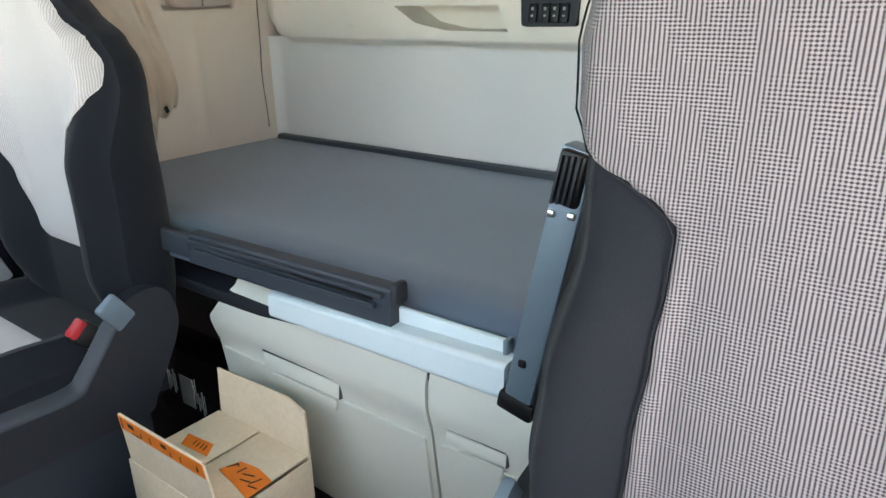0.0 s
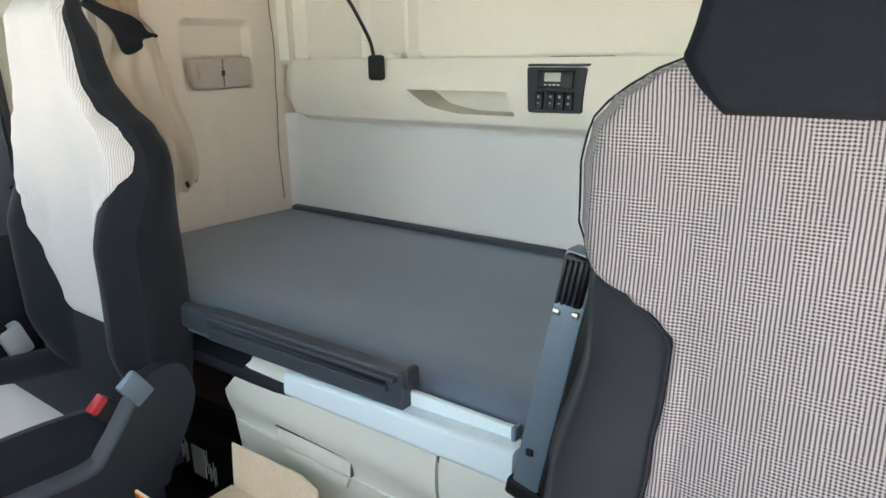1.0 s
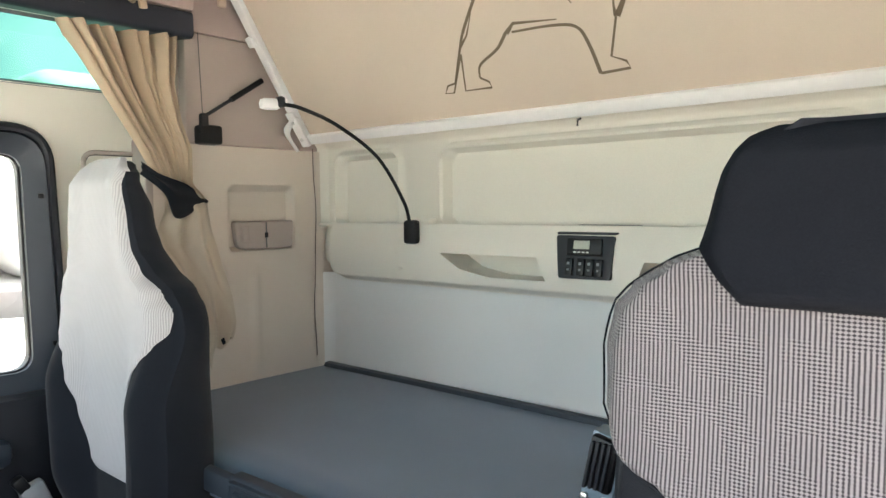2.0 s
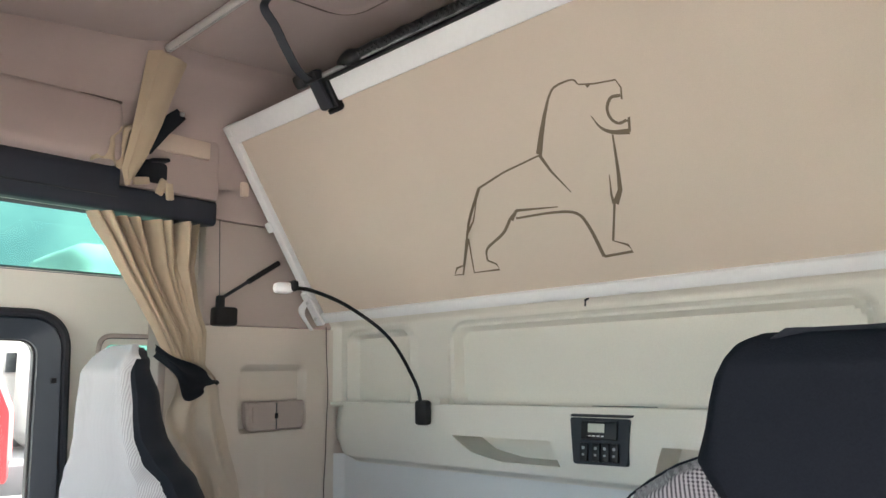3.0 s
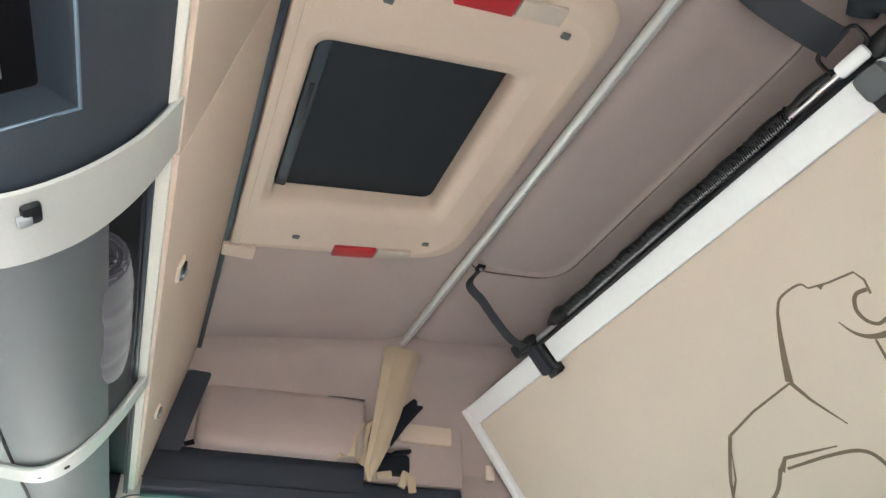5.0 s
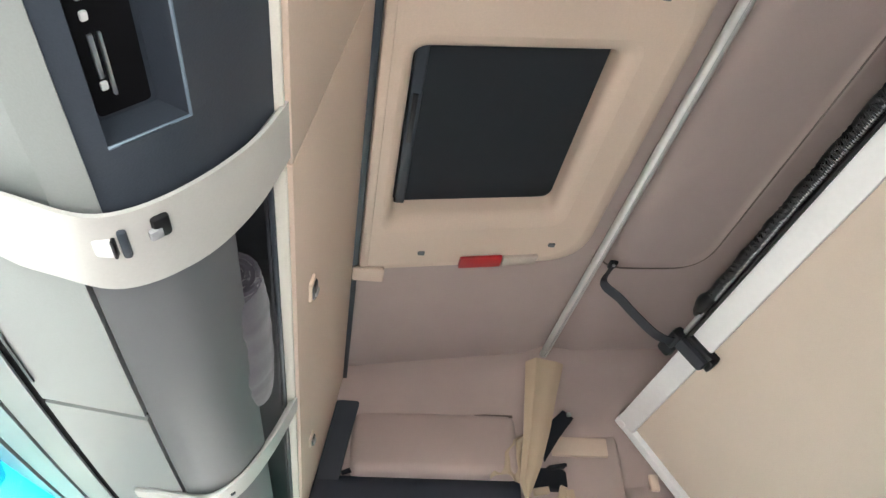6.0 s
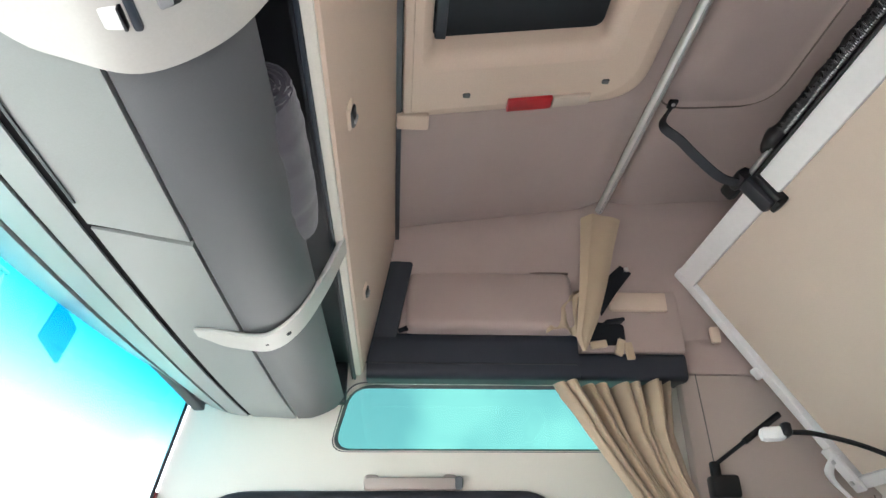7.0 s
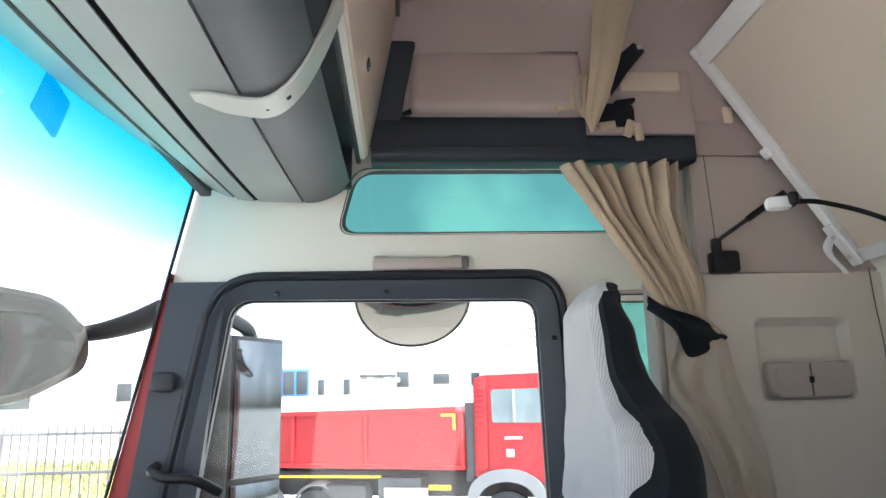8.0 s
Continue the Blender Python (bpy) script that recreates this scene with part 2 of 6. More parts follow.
def box(c, s, bevel=0.0, rot=None, bm=None, seg=2):
    """A box round c of size s with rounded edges, turned by rot (degrees or a matrix)."""
    own = bmesh.new()
    bmesh.ops.create_cube(own, size=1.0)
    bmesh.ops.scale(own, vec=s, verts=own.verts)
    if bevel:
        bmesh.ops.bevel(own, geom=own.edges[:], offset=min(bevel, min(s) * 0.49), segments=seg, profile=0.5, affect="EDGES")
    m = Matrix.Translation(c)
    if rot is not None:
        m = m @ (rot if isinstance(rot, Matrix) else pose(0, 0, 0, *rot))
    bmesh.ops.transform(own, matrix=m, verts=own.verts)
    return join(bm, own)


def join(bm, own):
    if bm is None:
        return own
    me = bpy.data.meshes.new("tmp")
    own.to_mesh(me)
    own.free()
    bm.from_mesh(me)
    bpy.data.meshes.remove(me)
    return bm


def tube(points, r, n=10, bm=None, flat=1.0, taper=None):
    """A round bar along points; flat squashes it into a strap; taper gives a radius factor per point."""
    pts = [Vector(p) for p in points]
    own = bmesh.new()
    rings = []
    up = Vector((0.13, 0.21, 0.97)).normalized()
    for i, p in enumerate(pts):
        d = (pts[min(i + 1, len(pts) - 1)] - pts[max(i - 1, 0)]).normalized()
        a = d.cross(up)
        a = a.normalized() if a.length > 1e-3 else d.orthogonal().normalized()
        b = d.cross(a).normalized()
        k = r * (taper[i] if taper else 1)
        rings.append([own.verts.new(p + a * math.cos(t) * k + b * math.sin(t) * k * flat) for t in (2 * math.pi * j / n for j in range(n))])
    for u, v in zip(rings, rings[1:]):
        for j in range(n):
            own.faces.new((u[j], u[(j + 1) % n], v[(j + 1) % n], v[j]))
    own.faces.new(rings[0][::-1])
    own.faces.new(rings[-1])
    return join(bm, own)


def curve(points, n=24):
    """A smooth line through points (Catmull-Rom)."""
    p = [Vector(q) for q in points]
    p = [2 * p[0] - p[1], *p, 2 * p[-1] - p[-2]]
    out = []
    for i in range(1, len(p) - 2):
        for k in range(n // (len(p) - 3)):
            t = k / (n // (len(p) - 3))
            out.append(0.5 * (2 * p[i] + (p[i + 1] - p[i - 1]) * t + (2 * p[i - 1] - 5 * p[i] + 4 * p[i + 1] - p[i + 2]) * t * t + (3 * p[i] - p[i - 1] - 3 * p[i + 1] + p[i + 2]) * t ** 3))
    out.append(p[-2])
    return out


def surface(fn, nu, nv, bm=None, thick=None, uv=None):
    """A sheet fn(u, v) with u, v from 0 to 1; thick: a vector that gives it a back and rims."""
    own = bmesh.new()
    g = [[own.verts.new(fn(i / nu, j / nv)) for j in range(nv + 1)] for i in range(nu + 1)]
    for i in range(nu):
        for j in range(nv):
            own.faces.new((g[i][j], g[i + 1][j], g[i + 1][j + 1], g[i][j + 1]))
    if uv:
        lay = own.loops.layers.uv.new("UVMap")
        at = {v: uv(i / nu, j / nv) for i, row in enumerate(g) for j, v in enumerate(row)}
        for face in own.faces:
            for loop in face.loops:
                loop[lay].uv = at[loop.vert]
    if thick is not None:
        t = Vector(thick)
        h = [[own.verts.new(v.co + t) for v in row] for row in g]
        for i in range(nu):
            for j in range(nv):
                own.faces.new((h[i][j], h[i][j + 1], h[i + 1][j + 1], h[i + 1][j]))
        rim = [(i, 0) for i in range(nu)] + [(nu, j) for j in range(nv)] + [(i, nv) for i in range(nu, 0, -1)] + [(0, j) for j in range(nv, 0, -1)]
        for (a, b), (c, d) in zip(rim, rim[1:] + rim[:1]):
            own.faces.new((g[a][b], g[c][d], h[c][d], h[a][b]))
    return join(bm, own)


def ring(points, r, n=6):
    """A polygon with corners rounded by radius r."""
    p = [Vector((*q, 0)) for q in points]
    rs = r if isinstance(r, (list, tuple)) else [r] * len(p)
    out = []
    for i, q in enumerate(p):
        a, b = (p[i - 1] - q), (p[(i + 1) % len(p)] - q)
        k = min(rs[i], a.length * 0.49, b.length * 0.49)
        s, e = q + a.normalized() * k, q + b.normalized() * k
        for j in range(n + 1):
            t = j / n
            v = (1 - t) ** 2 * s + 2 * t * (1 - t) * q + t * t * e
            out.append((v.x, v.y))
    return out


def plate(outer, holes, place, thick, bm=None):
    """A sheet with holes: loops of (a, b), laid into space by place(a, b), made thick along a vector."""
    own = bmesh.new()
    edges, loops = [], []
    for loop in (outer, *holes):
        vs = [own.verts.new(place(a, b)) for a, b in loop]
        loops.append(vs)
        edges += [own.edges.new((u, v)) for u, v in zip(vs, vs[1:] + vs[:1])]
    bmesh.ops.triangle_fill(own, use_beauty=True, use_dissolve=False, edges=edges)
    back = {}
    t = Vector(thick)
    front = own.faces[:]
    for v in own.verts[:]:
        back[v] = own.verts.new(v.co + t)
    for f in front:
        own.faces.new([back[v] for v in reversed(f.verts)])
    for vs in loops:
        for u, v in zip(vs, vs[1:] + vs[:1]):
            own.faces.new((u, v, back[v], back[u]))
    return join(bm, own)


def band_between(a, b, place, h0, h1, bm=None):
    """A raised rim between two loops of equal count: from a at height h0 up to b at height h1; place(p, q, h)."""
    own = bmesh.new()
    u = [own.verts.new(place(*p, h0)) for p in a]
    v = [own.verts.new(place(*p, h1)) for p in b]
    for i in range(len(u)):
        j = (i + 1) % len(u)
        own.faces.new((u[i], u[j], v[j], v[i]))
    return join(bm, own)


def profile(line, x0, x1, bend=None, nx=1, bm=None, closed=True):
    """A cross-section of (y, z) drawn along x from x0 to x1; bend(x, y, z) may shape it."""
    own = bmesh.new()
    bend = bend or (lambda x, y, z: (x, y, z))
    rows = [[own.verts.new(bend(x0 + (x1 - x0) * i / nx, y, z)) for y, z in line] for i in range(nx + 1)]
    n = len(line)
    for a, b in zip(rows, rows[1:]):
        for j in range(n if closed else n - 1):
            own.faces.new((a[j], a[(j + 1) % n], b[(j + 1) % n], b[j]))
    if closed:
        own.faces.new(rows[0][::-1])
        own.faces.new(rows[-1])
    return join(bm, own)


def step(e0, e1, x):
    t = min(1, max(0, (x - e0) / (e1 - e0)))
    return t * t * (3 - 2 * t)


def rounded(a, b, ca, cb, ha, hb, r):
    """Signed distance from a rounded rectangle round (ca, cb) of half sizes ha, hb; negative within."""
    dx, dy = abs(a - ca) - ha + r, abs(b - cb) - hb + r
    return math.hypot(max(dx, 0), max(dy, 0)) + min(max(dx, dy), 0) - r


def lerp_table(table, z):
    for (z0, v0), (z1, v1) in zip(table, table[1:]):
        if z <= z1:
            return v0 + (v1 - v0) * step(z0, z1, max(z, z0))
    return table[-1][1]


# ---------------------------------------------------------------- the cab shell
WX, DX = -1.078, -1.155      # inner faces of the berth's side wall and of the door's wall


def wall_back():
    def y_of(x, z):
        y = 0.0
        for cx, hx, r in ((-0.845, 0.145, 0.03), (0.06, 0.555, 0.04), (0.845, 0.145, 0.03)):
            d = rounded(x, z, cx, 1.285, hx, 0.115, r)
            y += 0.026 * step(0.007, -0.007, d) - 0.016 * step(0.030, 0.016, d) * step(-0.004, 0.010, d)
        y += -0.018 * step(1.435, 1.465, z)
        y += -0.03 * step(-1.045, WX, x) + -0.03 * step(1.045, -WX, x)
        return y + 0.004 * math.sin(x * 1.7) * step(0.9, 0.7, z)

    def f(u, v):
        x, z = WX + u * -2 * WX, 1.16 + 0.40 * v
        return x, y_of(x, z), z
    wall = thing("wall_back", label="cream moulded plastic rear wall of the cab", category="wall", kind="structure")
    part("upper_panel", surface(f, 220, 60), M_WALL, wall)
    part("lower_panel", surface(lambda u, v: (WX + u * -2 * WX, 0.004 + y_of(WX + u * -2 * WX, 0.75) , 0.2 + 0.80 * v), 120, 6), M_LOWER, wall, "pale grey vinyl lower rear wall")
    part("outer_shell", box((0, 0.09, 1.0), (2.3, 0.05, 2.9)), M_WALL, wall)
    # storage band with an overhanging, rounded lower edge, two moulded pockets and a seam
    z0, z1 = 1.029, 1.0925
    into = lambda z: min(1, max(0, (z1 - z) / (z1 - z0)))
    slant = lambda z: 0.105 * into(z) + 0.075 * max(0, into(z) - 0.72) / 0.28
    edges = [lambda z: -1.055, lambda z: -0.464 + slant(z), lambda z: -0.121 + 0.025 * into(z),
             lambda z: 0.185 - 0.025 * into(z), lambda z: 0.528 - slant(z), lambda z: 1.055]
    cols = []
    for k, n in enumerate((60, 40, 40, 40, 50)):
        hollow = k in (1, 3)
        cols += [(k, 0.004 + 0.992 * i / n if hollow else i / n, hollow) for i in range(n + 1)]
    front = lambda z: -0.052 - 0.018 * math.sin(math.pi * min(1, max(0, (z - 0.98) / 0.2))) + 0.034 * step(1.004, 0.984, z)
    rows = [(0.981 + (z0 - 0.981) * i / 12, False) for i in range(13)] + [(z0 + 0.0006 + (z1 - z0 - 0.0012) * i / 10, True) for i in range(11)] + [(z1 + (1.178 - z1) * i / 14, False) for i in range(15)]
    own = bmesh.new()
    grid = []
    for k, f2, hollow in cols:
        line = []
        for z, deep in rows:
            x = edges[k](z) + (edges[k + 1](z) - edges[k](z)) * f2
            y = front(z) + 0.05 * step(0.96, 1.06, abs(x)) + 0.003 * (abs(x + 0.64) < 0.006)
            if hollow and deep:
                y = 0.040 + 0.006 * into(z)
            line.append(own.verts.new((x, y, z + 0.040 * step(0.93, 1.05, abs(x)) * step(1.08, 0.981, z))))
        grid.append(line)
    for a, b in zip(grid, grid[1:]):
        for q in range(len(rows) - 1):
            own.faces.new((a[q], b[q], b[q + 1], a[q + 1]))
    part("storage_band", own, M_WALL, wall, "cream storage band with moulded pockets")
    part("band_top", box((0, -0.015, 1.172), (2.10, 0.075, 0.012), 0.004), M_WALL, wall)

wall_back()


def wall_side():
    wall = thing("wall_side_passenger", label="cream plastic side wall beside the berth and door", category="wall", kind="structure")

    def x_of(y, z):
        d = rounded(y, z, -0.264, 1.197, 0.128, 0.107, 0.02)
        x = -0.028 * step(0.004, -0.016, d) * step(1.085, 1.10, z)
        x += 0.006 * step(0.03, 0.0, abs(y + 0.30)) * step(1.05, 0.98, z)
        x += 0.010 * step(-0.05, -0.015, y)
        return WX + x
    part("berth_panel", surface(lambda u, v: (x_of(-0.66 + 0.70 * u, 0.3 + 1.13 * v), -0.66 + 0.70 * u, 0.3 + 1.13 * v), 110, 150), M_BERTH, wall)
    part("corner_seam", tube([(WX + 0.004 + 0.002 * math.sin(i), -0.050 - 0.006 * math.sin(i * 0.35), 0.70 + 0.74 * i / 20) for i in range(21)], 0.0018, 6), M_SEAMSHADE, wall)
    part("panel_seam", tube([(WX + 0.0025, -0.474, 1.475), (WX + 0.0025, -0.484, 1.77)], 0.0016, 6), M_MIDGREY, wall)
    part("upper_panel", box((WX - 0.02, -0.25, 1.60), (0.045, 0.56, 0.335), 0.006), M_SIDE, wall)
    part("upper_panel", box((WX - 0.02, -0.25, 1.97), (0.045, 0.56, 0.40), 0.006), M_LINER, wall)
    # door wall with its openings
    place = lambda a, b: (DX, a, b)
    outer = [(-2.05, 1.0), (-1.902, 1.70), (-1.86, 1.86), (-0.40, 1.86), (-0.40, 0.0), (-1.0, 0.0), (-2.12, 0.0), (-2.12, 0.55)]
    door = ring([(-1.905, 0.76), (-1.80, 1.410), (-0.925, 1.410), (-0.915, 0.76)], [0.05, 0.10, 0.08, 0.05])
    upper = ring([(-1.512, 1.570), (-1.465, 1.757), (-0.62, 1.757), (-0.60, 1.570)], [0.05, 0.07, 0.05, 0.04])
    quarter = ring([(-0.80, 0.95), (-0.79, 1.37), (-0.635, 1.37), (-0.635, 0.95)], 0.03)
    part("door_wall", plate(outer, (door, upper, quarter), place, (-0.03, 0, 0)), M_WALL, wall)
    part("reveal", band_between([(a, b) for a, b in quarter], [(a, b) for a, b in quarter], lambda a, b, h: (DX + h, a, b), 0.0, -0.03), M_WALL, wall)
    rim_line = ring([(-0.815, 0.90), (-0.805, 1.395), (-0.625, 1.395), (-0.622, 0.90)], 0.035)
    part("window_surround", tube([(DX + 0.004, a, b) for a, b in rim_line + rim_line[:1]], 0.007, 8), M_SIDE, wall)
    part("window_rubber", tube([(DX + 0.003, a * 0.985 - 0.0105, b * 0.99 + 0.0115) for a, b in rim_line + rim_line[:1]], 0.006, 8), M_DARK, wall)
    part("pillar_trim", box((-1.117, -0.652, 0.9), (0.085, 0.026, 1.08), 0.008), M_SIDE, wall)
    part("outer_skin", plate([(-2.13, -0.3), (-1.90, 1.75), (-1.88, 2.3), (0.1, 2.3), (0.1, -0.3)],
                             (ring([(-1.92, 0.74), (-1.82, 1.44), (-0.90, 1.44), (-0.89, 0.74)], 0.08), ring([(-1.53, 1.555), (-1.48, 1.77), (-0.60, 1.77), (-0.58, 1.555)], 0.05), ring([(-0.81, 0.94), (-0.80, 1.38), (-0.625, 1.38), (-0.625, 0.94)], 0.03)),
                             lambda a, b: (DX - 0.05, a, b), (-0.02, 0, 0)), M_PAINT, wall, "red painted outer cab skin")
    win = thing("window_1", (DX, -1.05, 1.66), "tinted turquoise upper side window pane", "window", kind="structure")
    pane = part("pane", box((DX - 0.02, -1.055, 1.664), (0.005, 0.96, 0.21)), G_SIDE, win)
    pane.visible_shadow = False
    part("seal", band_between(ring([(-1.517, 1.565), (-1.470, 1.762), (-0.615, 1.762), (-0.595, 1.565)], 0.05), ring([(-1.503, 1.578), (-1.458, 1.749), (-0.62, 1.749), (-0.60, 1.578)], 0.05), lambda a, b, h: (DX + h, a, b), 0.004, -0.016), M_MIDGREY, win)
    quarter_win = thing("window_2", (DX, -0.7, 1.16), "narrow tinted green window behind the seat", "window", kind="structure")
    pane = part("pane", box((DX - 0.02, -0.715, 1.16), (0.005, 0.18, 0.44)), G_SIDE, quarter_win)
    pane.visible_shadow = False


wall_side()


def passenger_door():
    door = thing("door_1", (DX, -1.4, 0.0), "passenger door with black window frame and clear glass", "door", kind="structure")
    o = ring([(-1.978, 0.70), (-1.838, 1.450), (-0.90, 1.450), (-0.875, 0.70)], [0.06, 0.13, 0.10, 0.06], 8)
    mid = ring([(-1.956, 0.72), (-1.823, 1.433), (-0.915, 1.433), (-0.892, 0.72)], [0.06, 0.12, 0.09, 0.06], 8)
    i = ring([(-1.880, 0.80), (-1.793, 1.387), (-0.965, 1.380), (-0.955, 0.80)], [0.05, 0.06, 0.05, 0.05], 8)
    put = lambda a, b, h: (DX + h, a, b)
    bm = band_between(o, mid, put, 0.004, 0.028)
    bm = band_between(mid, i, put, 0.028, 0.008, bm)
    bm = band_between(i, i, put, 0.008, -0.05, bm)
    part("window_frame", bm, M_SLATE, door, "dark grey moulded window frame")
    seal = tube([(DX + 0.016, a, b) for a, b in o + o[:1]], 0.012, 8)
    part("door_seal", seal, M_DARK, door, "black rubber door seal")
    bead = tube([(DX - 0.012, a, b) for a, b in i + i[:1]], 0.005, 6)
    part("glass_seal", bead, M_BLACK, door)
    g = part("pane", plate(i, (), lambda a, b: (DX - 0.022, a, b), (-0.004, 0, 0)), G_DOOR, door)
    g.visible_shadow = False
    for y, z in ((-1.672, 1.400), (-1.378, 1.402), (-0.925, 1.27), (-0.905, 0.87)):
        part("clip_plug", box((DX + 0.024, y, z), (0.008, 0.014, 0.014), 0.003), M_BLACK, door)
    part("lower_trim", box((DX + 0.03, -1.40, 0.40), (0.07, 1.0, 0.70), 0.03), M_DARK, door, "black lower door trim")
    part("arm_rest", box((DX + 0.08, -1.32, 0.62), (0.09, 0.55, 0.07), 0.025), M_SLATE, door)


passenger_door()


def ceiling_z(y):
    return 2.135 + (y + 1.35) * 0.142 if y < -0.7 else 2.227 + (y + 0.7) * 0.08


def build_ceiling():
    def f(u, v):
        s = -1 + 2 * u
        y = -1.40 + 1.46 * v
        flat = 0.93
        side = abs(s) * 1.34
        z = ceiling_z(y)
        if side <= flat:
            x = side
            d = rounded(side, y, 0, -0.60, 0.47, 0.15, 0.10)
            z += 0.008 * step(0.004, -0.014, d)
            z += 0.018 * math.exp(-((y + 0.742) / 0.05) ** 2)
        else:
            k = (side - flat) / (1.34 - flat)
            x = flat + 0.125 * math.sin(k * math.pi / 2) ** 0.8 * step(0.0, 0.10, k)
            z = z - 0.020 * step(0.03, 0.09, k) - 0.36 * k ** 1.1
        z += 0.026 * math.exp(-((side - 0.940) / 0.015) ** 2)
        return math.copysign(x, s), y, z
    bm = surface(f, 420, 170)
    inside = [q for q in bm.faces if abs(q.calc_center_median().x) < 0.222 and -1.282 < q.calc_center_median().y < -0.925]
    bmesh.ops.delete(bm, geom=inside, context="FACES")
    roof = solid("ceiling", bm, M_LINER, "mauve grey cloth headliner of the cab roof", "ceiling", "structure")
    # Thin dark tube stands in for the shade in the recess's crease.
    line = ring([(-0.47, -0.75), (-0.47, -0.45), (0.47, -0.45), (0.47, -0.75)], 0.10, 8)
    part("recess_crease_line", tube([(a, b, ceiling_z(b) + 0.001) for a, b in line + line[:1]], 0.0022, 6), M_SEAMSHADE, roof, "dark line put in for the shaded crease round the ceiling recess")
    solid("roof_shell", box((0, -0.75, 2.40), (2.3, 2.6, 0.06), 0.02), M_PAINT, "red painted outer roof skin", "roof", "structure")


build_ceiling()

solid("floor", box((0, -1.05, -0.03), (2.3, 2.2, 0.06), 0.01), M_RUBBER, "black rubber cab floor mat", "floor", "structure")


def driver_wall():
    wall = thing("wall_side_driver", label="cream plastic side wall on the driver's side", category="wall", kind="structure")
    outer = [(-2.02, 1.0), (-1.885, 1.72), (-1.86, 2.3), (0.06, 2.3), (0.06, 0.0), (-2.12, 0.0), (-2.12, 0.55)]
    doorway = ring([(-1.93, 0.06), (-1.955, 0.55), (-1.875, 0.95), (-1.80, 1.425), (-0.90, 1.425), (-0.86, 0.06)], [0.05, 0.05, 0.05, 0.10, 0.08, 0.05])
    upper = ring([(-1.485, 1.572), (-1.425, 1.752), (-0.62, 1.752), (-0.60, 1.572)], 0.05)
    part("panel", plate(outer, (doorway, upper), lambda a, b: (1.155, a, b), (0.03, 0, 0)), M_WALL, wall, "side panel round the open driver's doorway")
    part("door_seal", tube([(1.152, a, b) for a, b in doorway + doorway[:1]], 0.012, 8), M_BLACK, wall)
    win = thing("window_4", (1.16, -1.3, 1.1), "tinted turquoise upper side window pane", "window", kind="structure")
    pane = part("pane", plate(upper, (), lambda a, b: (1.172, a, b), (0.005, 0, 0)), G_SIDE, win)
    pane.visible_shadow = False
    part("seal", tube([(1.152, a, b) for a, b in upper + upper[:1]], 0.010, 8), M_BLACK, win)
    part("berth_panel", box((1.10, -0.32, 0.9), (0.05, 0.70, 1.3), 0.01), M_WALL, wall)


driver_wall()


def windscreen():
    ws = thing("window_3", (0, -1.98, 1.2), "windscreen with a blue-green shade strip along the top", "windscreen", kind="structure")
    bow = lambda x: -0.10 * (1 - (x / 1.15) ** 2)
    f = lambda u, v: ((-1.13 + 2.26 * u), -2.092 + 0.183 * v + bow(-1.13 + 2.26 * u), 0.82 + 0.86 * v)
    taller = lambda u, v: f(u, 1.10 * v)
    part("pane", surface(taller, 24, 8, thick=(0, -0.005, 0)), G_SHIELD, ws)
    part("lower_rubber", tube([f(i / 24, 0) for i in range(25)], 0.014, 8), M_BLACK, ws)
    part("upper_rubber", tube([f(i / 24, 1.075) for i in range(25)], 0.010, 8), M_BLACK, ws)
    for s in (-1, 1):
        part("side_rubber", tube([(s * 1.132, -2.094, 0.82), (s * 1.132, -1.905, 1.70)], 0.005, 8), M_BLACK, ws)
    for s in (-1, 1):
        pil = thing("pillar_passenger" if s < 0 else "pillar_driver", (s * 1.12, -1.95, 1.1), "dark grey windscreen pillar trim", "pillar", kind="structure")
        rim, inner = lambda z: -1.957 + (z - 1.451) * 0.2115, lambda z: -1.952 + (z - 1.451) * 0.134
        part("lower_trim", plate([(inner(0.3), 0.3), (inner(1.435), 1.435), (inner(1.435) + 0.15, 1.435), (inner(0.3) + 0.19, 0.3)], (), lambda a, b: (s * 1.135, a, b), (s * 0.03, 0, 0)), M_SLATE, pil)
        part("outer_skin", plate([(rim(0.3), 0.3), (rim(1.46), 1.46), (inner(1.46), 1.46), (inner(0.3), 0.3)], (), lambda a, b: (s * 1.14, a, b), (s * 0.05, 0, 0)), M_PAINT, pil, "red painted outer pillar edge")
    solid("dashboard", profile(ring([(-2.13, 0.2), (-2.13, 0.80), (-1.86, 0.74), (-1.80, 0.2)], 0.05), -1.1, 1.1), M_DARK, "black plastic dashboard below the windscreen", "dashboard")
    solid("front_wall", box((0, -2.22, 0.25), (2.3, 0.05, 1.1), 0.01), M_PAINT, "red painted front panel of the cab", "wall", "structure")


windscreen()


